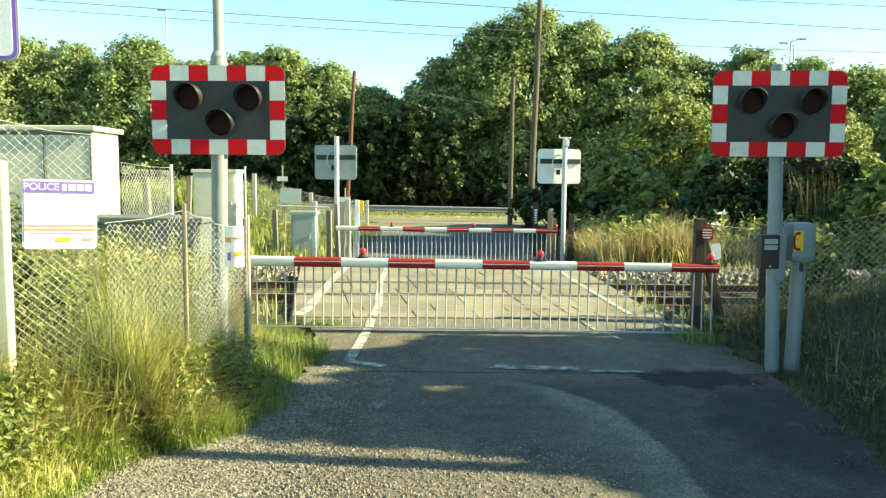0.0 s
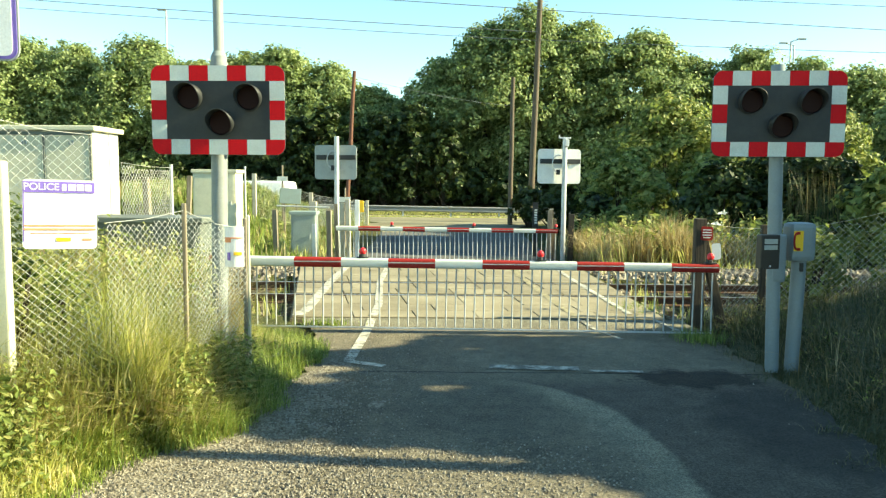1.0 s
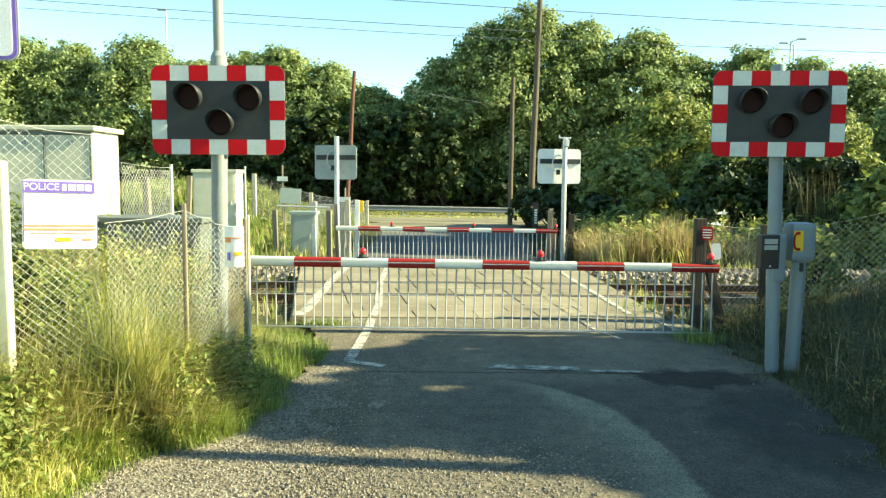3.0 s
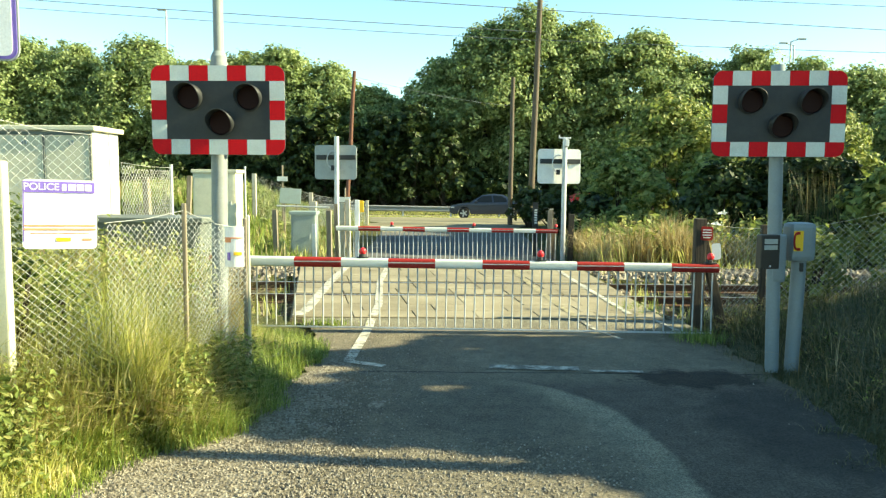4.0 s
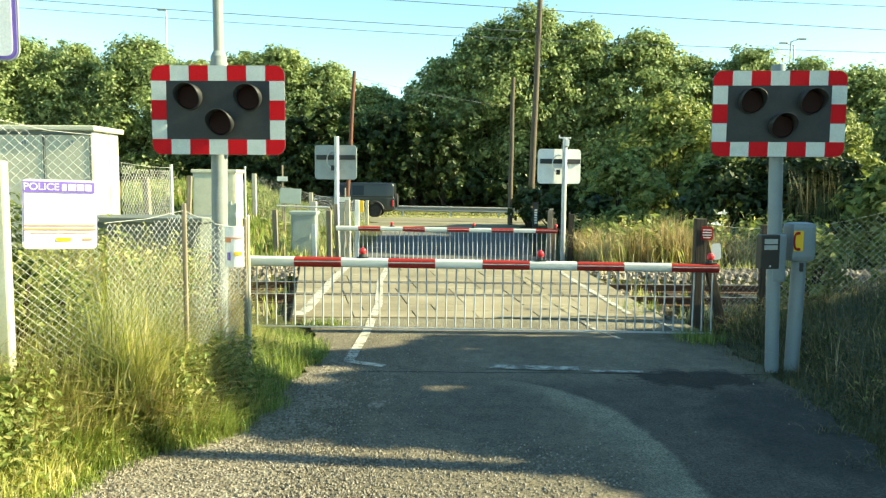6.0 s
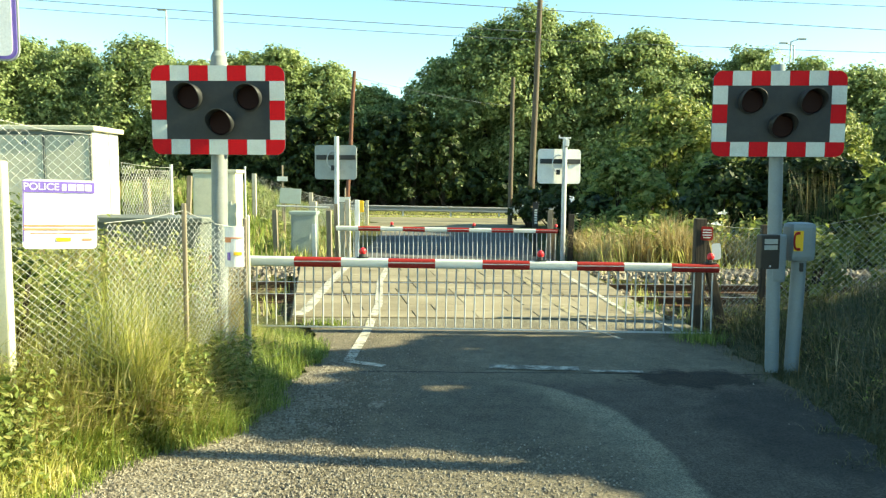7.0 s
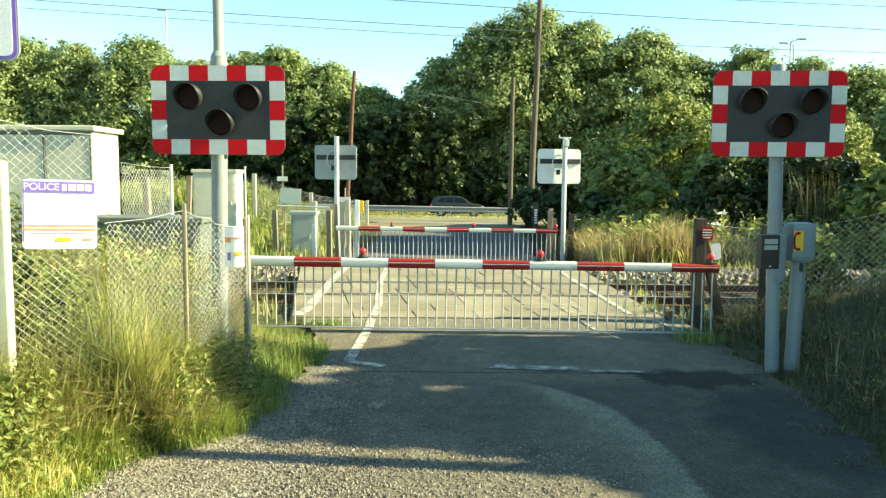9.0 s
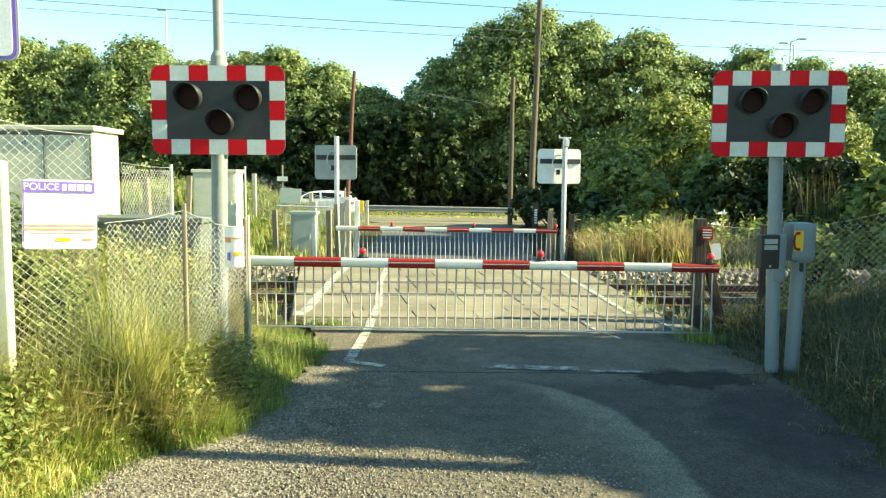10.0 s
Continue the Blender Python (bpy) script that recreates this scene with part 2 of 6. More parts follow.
# dark leaf colour that also holds the shade under the far trees
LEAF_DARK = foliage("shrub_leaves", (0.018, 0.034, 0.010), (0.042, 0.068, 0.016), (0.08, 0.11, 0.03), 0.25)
LEAF_BUSH = foliage("bramble_leaves", (0.10, 0.145, 0.035), (0.27, 0.33, 0.09), (0.43, 0.43, 0.17), 0.45)
GRASS = foliage("green_grass", (0.27, 0.31, 0.075), (0.52, 0.54, 0.18), (0.78, 0.70, 0.42), 0.5, 1.8)
# brown-green grass, darkened so its colour carries the shade on the verge
GRASS_SHADED = foliage("dull_grass", (0.05, 0.062, 0.022), (0.115, 0.125, 0.05), (0.25, 0.21, 0.115), 0.35, 1.5)
GRASS_LUSH = foliage("lush_grass", (0.11, 0.17, 0.035), (0.27, 0.36, 0.085), (0.44, 0.48, 0.16), 0.45, 1.8)
LEAF_WEED = foliage("weed_leaves", (0.12, 0.165, 0.045), (0.29, 0.35, 0.10), (0.48, 0.46, 0.19), 0.45)
GRASS_DRY = foliage("dry_grass", (0.26, 0.20, 0.08), (0.48, 0.38, 0.19), (0.66, 0.54, 0.32), 0.35, 1.8)
BARK = wood_mat("bark", (0.03, 0.024, 0.018), (0.10, 0.08, 0.06))


# ---------------------------------------------------------------- mesh helpers
def part(name, bm, material, parent=None, label="", smooth=False):
    """Links a bmesh as one mesh object, under a thing or a part."""
    me = bpy.data.meshes.new(name)
    if smooth:
        for f in bm.faces:
            f.smooth = True
    bm.to_mesh(me)
    bm.free()
    for m in material if isinstance(material, (list, tuple)) else (material,):
        me.materials.append(m)
    ob = new(name, me)
    if parent is not None:
        ob.parent = parent
    if label:
        ob["label"] = label
    return ob


def share(name, me, parent, m):
    ob = new(name, me)
    ob.parent = parent
    ob.matrix_basis = m
    return ob


def base(name, m, label, category, group="", kind=""):
    e = new(name)
    e.matrix_basis = m
    return tagged(e, label, category, group, kind)


def box(bm, c, s, bevel=0.0, m=None, mat=0):
    r = bmesh.ops.create_cube(bm, size=1.0)
    vs = r["verts"]
    bmesh.ops.scale(bm, vec=s, verts=vs)
    if bevel:
        es = list({e for v in vs for e in v.link_edges})
        r = bmesh.ops.bevel(bm, geom=es, offset=bevel, segments=2, affect="EDGES", profile=0.6)
        vs = list({v for f in r["faces"] for v in f.verts} | {v for v in vs if v.is_valid})
    if mat:
        for f in {f for v in vs for f in v.link_faces}:
            f.material_index = mat
    bmesh.ops.transform(bm, matrix=(m or Matrix()) @ Matrix.Translation(c) if m else Matrix.Translation(c), verts=vs)
    return vs


def tube(bm, p0, p1, r0, r1=None, seg=12, caps=True):
    p0, p1 = Vector(p0), Vector(p1)
    r1 = r0 if r1 is None else r1
    q = (p1 - p0).to_track_quat("Z", "Y")
    rings = []
    for p, r in ((p0, r0), (p1, r1)):
        rings.append([bm.verts.new(p + q @ Vector((r * math.cos(2 * math.pi * i / seg), r * math.sin(2 * math.pi * i / seg), 0))) for i in range(seg)])
    for i in range(seg):
        j = (i + 1) % seg
        bm.faces.new((rings[0][i], rings[0][j], rings[1][j], rings[1][i])).smooth = True
    if caps:
        for f in (bm.faces.new(rings[0][::-1]), bm.faces.new(rings[1])):
            for e in f.edges:
                e.smooth = False


def line_tube(bm, pts, r, seg=5):
    pts = [Vector(p) for p in pts]
    rings = []
    whole = (pts[-1] - pts[0]).normalized()
    ref = Vector((0, 1, 0)) if abs(whole.y) < 0.7 else Vector((1, 0, 0))
    for i, p in enumerate(pts):
        d = (pts[min(i + 1, len(pts) - 1)] - pts[max(i - 1, 0)]).normalized()
        u = d.cross(ref).normalized() if abs(d.dot(ref)) < 0.98 else d.orthogonal().normalized()
        v = d.cross(u)
        rr = r[i] if isinstance(r, (list, tuple)) else r
        rings.append([bm.verts.new(p + u * (rr * math.cos(2 * math.pi * k / seg)) + v * (rr * math.sin(2 * math.pi * k / seg))) for k in range(seg)])
    for a, b in zip(rings, rings[1:]):
        for k in range(seg):
            j = (k + 1) % seg
            bm.faces.new((a[k], a[j], b[j], b[k])).smooth = seg > 4


def plate(bm, outline, y0, y1):
    """A flat outline in x, z, given depth from y0 to y1."""
    a = [bm.verts.new((x, y0, z)) for x, z in outline]
    b = [bm.verts.new((x, y1, z)) for x, z in outline]
    n = len(outline)
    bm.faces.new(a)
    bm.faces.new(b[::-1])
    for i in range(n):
        j = (i + 1) % n
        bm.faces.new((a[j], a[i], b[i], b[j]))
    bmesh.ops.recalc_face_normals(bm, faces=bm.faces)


def rounded(w, h, r, corners=(1, 1, 1, 1), n=5):
    pts = []
    for k, (sx, sz, a0) in enumerate(((1, 1, 0), (-1, 1, 90), (-1, -1, 180), (1, -1, 270))):
        if corners[k]:
            for i in range(n + 1):
                a = radians(a0 + 90 * i / n)
                pts.append((sx * (w / 2 - r) + r * math.cos(a), sz * (h / 2 - r) + r * math.sin(a)))
        else:
            pts.append((sx * w / 2, sz * h / 2))
    return pts


def smooth(a, b, x):
    t = min(1.0, max(0.0, (x - a) / (b - a)))
    return t * t * (3 - 2 * t)


def mesh_from(name, verts, faces, material):
    me = bpy.data.meshes.new(name)
    me.from_pydata(verts, [], faces)
    me.materials.append(material)
    return me


# ---------------------------------------------------------------- lie of the land
SKEW = math.tan(radians(2.0))


def main_z(d):
    """Height of the main road and what lies beyond it, by distance."""
    if d < 38:
        return -0.27 * smooth(17.6, 20.2, d) * (1 - smooth(26.0, 36.0, d))
    return float(np.interp(d, (38, 41.5, 46, 50, 58, 63, 72, 90), (0.0, -0.10, -0.35, -0.50, -0.92, -1.0, 0.1, 0.6)))


def land(x, y):
    d = y + x * SKEW
    z = main_z(d)
    near = 1 - smooth(10.2, 11.2, y)
    left = smooth(-1.7, -4.6, x) if x < 0 else 0
    right = smooth(3.6, 7.5, x) if x > 0 else 0
    z += near * (0.42 * left + 0.45 * right)
    if x < -2.0 or x > 3.3:
        z -= 0.28 * smooth(10.8, 11.5, y) * (1 - smooth(16.2, 18.0, y)) * (smooth(-2.0, -2.9, x) + smooth(3.2, 3.9, x))
    bank = smooth(-3.6, -9.5, x) * smooth(19.0, 24.0, y) * (1 - smooth(33.0, 37.0, d))
    z += 1.62 * bank
    rb = smooth(4.0, 9.0, x) * smooth(17.5, 21.0, y) * (1 - smooth(33, 37, d))
    z += 0.25 * rb
    rough = 0.05 * (noise.noise((x * 0.9, y * 0.9, 0)) + 0.5 * noise.noise((x * 2.7, y * 2.7, 3)))
    onroad = (1 - smooth(1.9, 2.7, abs(x - 0.7) - 1.0)) * (1 if y < 40 else 0)
    carriage = 1 if 36 < d < 64 else 0
    return z + rough * (1 - onroad) * (1 - carriage) - 0.03 * onroad - 0.04 * carriage


def build_ground():
    xs = sorted({*np.arange(-14, 14.01, 0.3).round(3), *np.arange(-60, 60.1, 3.0), *np.arange(-400, 401, 40.0), -900.0, 900.0})
    ys = sorted({*np.arange(-2, 26.01, 0.3).round(3), *np.arange(26, 80.1, 1.0), *np.arange(-60, 0, 6.0), *np.arange(80, 300, 20.0), 500.0, 1200.0, 2500.0})
    verts = [(x, y, land(x, y)) for y in ys for x in xs]
    n = len(xs)
    faces = [(j * n + i, j * n + i + 1, (j + 1) * n + i + 1, (j + 1) * n + i) for j in range(len(ys) - 1) for i in range(n - 1)]
    me = mesh_from("ground", verts, faces, SOIL)
    me.polygons.foreach_set("use_smooth", [True] * len(me.polygons))
    tagged(new("ground", me), "rough earth with grass, weeds and dry patches", "ground", kind="structure")


def strip(name, ys, left, right, zf, material, cols=12, thick=0.0, label="", cat="road"):
    """A sheet of road between two edges given by functions of y."""
    verts, faces = [], []
    for y in ys:
        a, b = left(y), right(y)
        for i in range(cols + 1):
            x = a + (b - a) * i / cols
            verts.append((x, y, zf(x, y)))
    n = cols + 1
    for j in range(len(ys) - 1):
        for i in range(cols):
            faces.append((j * n + i, j * n + i + 1, (j + 1) * n + i + 1, (j + 1) * n + i))
    me = mesh_from(name, verts, faces, material)
    return tagged(new(name, me), label, cat, kind="structure")


def wob(y, k, a=0.08):
    return a * (noise.noise((y * 1.7, k, 0)) + 0.6 * noise.noise((y * 5.1, k, 2)))


def road_left(y):
    return -1.25 - 0.35 * smooth(6.8, 8.6, y) - 0.30 * smooth(9.3, 10.3, y) + wob(y, 1.0, 0.10)


def road_right(y):
    return 3.15 + 0.28 * smooth(5.0, 7.2, y) + wob(y, 5.0, 0.14)


def ramp_up(y):
    """The lane rises to the level of the crossing panels."""
    return 0.056 * smooth(9.85, 10.38, y)


def road_z(x, y):
    return 0.012 + ramp_up(y) + 0.001 * noise.noise((x * 0.8, y * 0.8, 7))


def build_roads():
    ys = [round(v, 3) for v in np.arange(-60, 0, 1.0)] + [round(v, 3) for v in np.arange(0, 10.41, 0.15)]
    strip("road", ys, road_left, road_right, road_z, ASPHALT, 26, label="worn grey asphalt lane with patches and gravel edge")
    strip("gravel_verge", [v for v in ys if -3 < v < 8.4], lambda y: -2.35 - 0.5 * smooth(5.5, 3.0, y) + 1.2 * smooth(5.4, 8.4, y) + wob(y, 9.0, 0.2), lambda y: road_left(y) + 0.75 - 0.4 * smooth(6.5, 8.4, y) + wob(y, 3.0, 0.35),
          lambda x, y: 0.019 + 0.012 * noise.noise((x * 3, y * 3, 1)) - 0.012 * smooth(-1.5, -0.6, x), GRAVEL, 12, label="loose pale gravel beside the lane", cat="gravel")
    # worn pale apron of grit where the lane opens behind the camera
    strip("gravel_apron", [round(v, 3) for v in np.arange(-3.5, 4.35, 0.15)], lambda y: -1.35 + wob(y, 6.1, 0.3) + 1.2 * smooth(-1.5, -3.5, y), lambda y: 1.2 - 2.4 * smooth(3.6, 4.5, y) - 1.4 * smooth(-1.0, -3.5, y) + wob(y, 4.4, 0.45),
          lambda x, y: road_z(x, y) + 0.006 - 0.012 * smooth(0.2, 1.4, x), GRAVEL, 12, label="pale gravel spread over the lane", cat="gravel")
    strip("road_beyond", [round(v, 3) for v in np.arange(17.6, 30.5, 0.4)], lambda y: -2.5, lambda y: 3.2, lambda x, y: 0.012 + main_z(y + x * SKEW), FAR_ROAD, 14,
          label="dark asphalt lane leading to the main road")
    strip("junction_apron", [round(v, 3) for v in np.arange(30.0, 38.2, 0.4)], lambda y: -2.5 - 4.5 * smooth(31, 38, y), lambda y: 3.2 + 3.5 * smooth(32, 38, y), lambda x, y: 0.008 + main_z(y + x * SKEW) - 0.05 * smooth(30.6, 30.1, y), PALE_ROAD, 14,
          label="dusty pale apron at the mouth of the lane")
    ex = [round(v, 2) for v in np.arange(-320, 321, 8.0)]
    for nm, d0, d1 in (("main_road", 37.6, 47.3), ("far_carriageway", 54.5, 62.6)):
        verts, faces = [], []
        k = 6
        for x in ex:
            for i in range(k + 1):
                d = d0 + (d1 - d0) * i / k
                verts.append((x, d - x * SKEW, main_z(d) + 0.012))
        for j in range(len(ex) - 1):
            for i in range(k):
                a = j * (k + 1) + i
                faces.append((a, a + k + 1, a + k + 2, a + 1))
        tagged(new(nm, mesh_from(nm, verts, faces, PALE_ROAD)), "grey asphalt carriageway of a fast road", "road", kind="structure")


def marking(name, pts, width, z, mat=None, label="worn white road line"):
    """A painted band along points on the ground."""
    verts, faces = [], []
    for i, (x, y) in enumerate(pts):
        a = Vector(pts[max(0, i - 1)])
        b = Vector(pts[min(len(pts) - 1, i + 1)])
        t = (b - a).normalized()
        nrm = Vector((-t.y, t.x)) * width / 2
        j = 1 + 0.12 * noise.noise((x * 4, y * 4, 2))
        for s in (1, -1):
            verts.append((x + nrm.x * s * j, y + nrm.y * s * j, z + (ramp_up(y) if y < 10.4 else 0.0)))
    for i in range(len(pts) - 1):
        faces.append((2 * i, 2 * i + 1, 2 * i + 3, 2 * i + 2))
    return tagged(new(name, mesh_from(name, verts, faces, mat or PAINT)), label, "road marking", kind="structure")


def fine(pts, n=8):
    out = []
    for a, b in zip(pts, pts[1:]):
        for i in range(n):
            t = i / n
            out.append((a[0] + (b[0] - a[0]) * t, a[1] + (b[1] - a[1]) * t))
    return out + [pts[-1]]


DZ = 0.075   # top of the crossing panels


def deck_left(y):
    return -2.12 - 0.17 * (y - 10.4)


def deck_right(y):
    return 3.15 - 0.02 * (y - 10.4)


def build_deck():
    """Level crossing surface: panels between and beside the rails, each its own piece."""
    bm = bmesh.new()
    a = [(deck_left(10.4) - 0.02, 10.4), (deck_right(10.4) + 0.02, 10.4), (deck_right(17.8) + 0.02, 17.8), (deck_left(17.8) - 0.02, 17.8)]
    lo = [bm.verts.new((x, y, -0.28)) for x, y in a]
    hi = [bm.verts.new((x, y, 0.035)) for x, y in a]
    bm.faces.new(hi)
    for i in range(4):
        j = (i + 1) % 4
        bm.faces.new((lo[i], lo[j], hi[j], hi[i]))
    deck = part("crossing_deck", bm, DECK)
    tagged(deck, "dusty concrete crossing deck between the barriers", "crossing deck", kind="structure")
    rows = [10.42, 10.95, 11.5, 12.38, 12.62, 13.22, 13.86, 14.12, 14.9, 15.75, 16.7, 17.78]
    for r, (y0, y1) in enumerate(zip(rows, rows[1:])):
        if y1 - y0 < 0.3:
            continue
        xa, xb = deck_left(y0), deck_right(y0)
        count = 5 if r % 2 else 6
        for i in range(count):
            u0, u1 = i / count, (i + 1) / count
            g = 0.005
            dz = DZ + 0.003 * (((i * 7 + r * 5) % 5) - 2) / 2
            bm = bmesh.new()
            ring = []
            for y, u, sx, sy in ((y0, u0, g, g), (y0, u1, -g, g), (y1, u1, -g, -g), (y1, u0, g, -g)):
                lx, rx = deck_left(y), deck_right(y)
                x = lx + (rx - lx) * u - 0.17 * 0.5 * (y - 10.4) * (1 if 0.05 < u < 0.95 else 0) * 0.6
                ring.append((x + sx, y + sy))
            top = [bm.verts.new((x * 1.0, y, dz)) for x, y in ring]
            bot = [bm.verts.new((x, y, 0.03)) for x, y in ring]
            bm.faces.new(top)
            for k in range(4):
                j = (k + 1) % 4
                bm.faces.new((bot[k], bot[j], top[j], top[k]))
            es = [e for e in bm.edges if all(v in top for v in e.verts)]
            bmesh.ops.bevel(bm, geom=es, offset=0.008, segments=1, affect="EDGES")
            part("panel", bm, DECK, deck)


def rail_bm(x0, x1, y, z):
    bm = bmesh.new()
    prof = [(-0.07, 0), (0.07, 0), (0.07, 0.012), (0.012, 0.03), (0.010, 0.115), (0.035, 0.125), (0.035, 0.153), (-0.035, 0.153), (-0.035, 0.125), (-0.010, 0.115), (-0.012, 0.03), (-0.07, 0.012)]
    a = [bm.verts.new((x0, y + p, z + q)) for p, q in prof]
    b = [bm.verts.new((x1, y + p, z + q)) for p, q in prof]
    n = len(prof)
    for i in range(n):
        j = (i + 1) % n
        f = bm.faces.new((a[i], a[j], b[j], b[i]))
        if i == 6:
            f.material_index = 1
    bm.faces.new(a[::-1])
    bm.faces.new(b)
    bmesh.ops.recalc_face_normals(bm, faces=bm.faces)
    return bm


def build_track():
    for y in (12.5, 14.0):
        ob = part("rail", rail_bm(-90, 90, y, -0.085), [RUST, RAILTOP])
        tagged(ob, "rusty steel railway rail with a bright head", "rail", "rails of the track")
    bm = bmesh.new()
    box(bm, (0, 0, 0), (0.25, 2.5, 0.14), 0.015)
    first = None
    for k, x in enumerate(list(np.arange(-12.2, -2.9, 0.68)) + list(np.arange(3.6, 12, 0.68))):
        if first is None:
            first = part("sleeper", bm, WOOD_DARK)
            first.matrix_basis = pose(x, 13.25, -0.155)
            tagged(first, "dark timber railway sleeper in ballast", "sleeper", "sleepers of the track")
        else:
            copy_thing(first, pose(x, 13.25 + random.uniform(-0.03, 0.03), -0.155, 0, 0, random.uniform(-1, 1)))


def pebble_field(name, spots, size, material, label, category):
    """Many angular stones in one mesh; spots gives x, y, z."""
    verts, faces = [], []
    shape = [(-0.5, -0.35, 0), (0.45, -0.5, 0), (0.55, 0.4, 0), (-0.4, 0.5, 0), (-0.28, -0.2, 0.55), (0.3, -0.22, 0.48), (0.22, 0.28, 0.6), (-0.25, 0.22, 0.45)]
    quads = [(4, 5, 6, 7), (0, 1, 5, 4), (1, 2, 6, 5), (2, 3, 7, 6), (3, 0, 4, 7)]
    rng = np.random.default_rng(11)
    for x, y, z in spots:
        s = size * rng.uniform(0.5, 1.5)
        a = rng.uniform(0, 6.283)
        c, d = math.cos(a), math.sin(a)
        o = len(verts)
        for px, py, pz in shape:
            px, py, pz = px * s * rng.uniform(0.8, 1.3), py * s * rng.uniform(0.7, 1.2), pz * s * rng.uniform(0.7, 1.4)
            verts.append((x + px * c - py * d, y + px * d + py * c, z + pz - 0.15 * s))
        faces += [tuple(o + i for i in q) for q in quads]
    tagged(new(name, mesh_from(name, verts, faces, material)), label, category, kind="stuff")


def build_stones():
    rng = np.random.default_rng(5)
    spots = []
    while len(spots) < 14000:
        x, y = rng.uniform(-2.9, 0.6), rng.uniform(2.6, 8.6)
        lim = road_left(y) + 0.95 * rng.random() ** 1.6 + (1.8 * rng.random() ** 1.5 if y < 4.6 else 0)
        lo = -2.35 - 0.5 * smooth(5.5, 3.0, y) + 1.2 * smooth(5.4, 8.4, y)
        if lo < x < lim and noise.noise((x * 1.3, y * 1.3, 4)) > -0.55 + 0.5 * rng.random():
            spots.append((x, y, 0.022))
    while len(spots) < 17000:
        x, y = rng.uniform(-1.4, 3.3), rng.uniform(4.0, 9.8)
        if rng.random() < 0.75 * smooth(0.9, -1.2, x) ** 1.5 + 0.004:
            spots.append((x, y, 0.013))
    while len(spots) < 23000:
        x, y = rng.uniform(-1.2, 1.9), rng.uniform(3.9, 5.8)
        if rng.random() < smooth(1.9, -0.4, x) * smooth(5.8, 5.1, y):
            spots.append((x, y, 0.017))
    pebble_field("gravel", spots, 0.0115, STONE, "loose pale gravel stones on the lane edge", "gravel")
    spots = []
    while len(spots) < 12000:
        x, y = rng.uniform(-13, 13), rng.uniform(11.0, 17.6)
        if deck_left(y) - 0.05 < x < deck_right(y) + 0.05:
            continue
        if min(abs(y - 12.5), abs(y - 14.0)) < 0.10:
            continue
        heap = 0.16 * smooth(14.2, 14.9, y) * (1 - smooth(16.2, 17.6, y))
        spots.append((x, y, max(land(x, y), -0.24 + heap * 1.9) + rng.uniform(-0.02, 0.03)))
    pebble_field("ballast", spots, 0.075, BALLAST, "brown and buff track ballast stones", "ballast")


build_ground()
build_roads()
build_deck()
build_track()
build_stones()

Z1 = 0.018
marking("edge_line", fine([(-0.62, 7.85), (-1.02, 8.05), (-1.0, 8.9), (-0.98, 10.3)]), 0.12, Z1 + 0.003)
marking("edge_line", fine([(-0.98, 10.45), (-0.98, 11.4), (-1.18, 14), (-1.22, 17.6)]), 0.12, DZ + 0.007)
marking("edge_line", fine([(-2.05, 10.45), (-2.0, 10.9), (-2.1, 14.0), (-2.12, 17.6)]), 0.16, DZ + 0.007)
marking("edge_line", fine([(2.25, 9.3), (1.9, 10.35)]), 0.07, Z1 + 0.003, PAINT_WORN)
marking("edge_line", fine([(1.9, 10.5), (1.75, 12), (1.55, 15), (1.5, 17.6)]), 0.10, DZ + 0.007, PAINT_OLD, "yellowed worn road line")
marking("edge_line", fine([(2.72, 10.75), (2.55, 14), (2.42, 17.6)]), 0.09, DZ + 0.007)
marking("edge_line", fine([(3.3, 9.5), (2.95, 10.35)]), 0.07, Z1 + 0.003, PAINT_WORN)
marking("stop_line", fine([(0.5, 7.86), (1.45, 7.8)]), 0.17, Z1 + 0.003, PAINT_WORN, "worn white stop line across the lane")
marking("stop_line", fine([(1.55, 7.72), (2.1, 7.68)]), 0.08, Z1 + 0.003, PAINT_WORN, "worn remains of a white stop line")


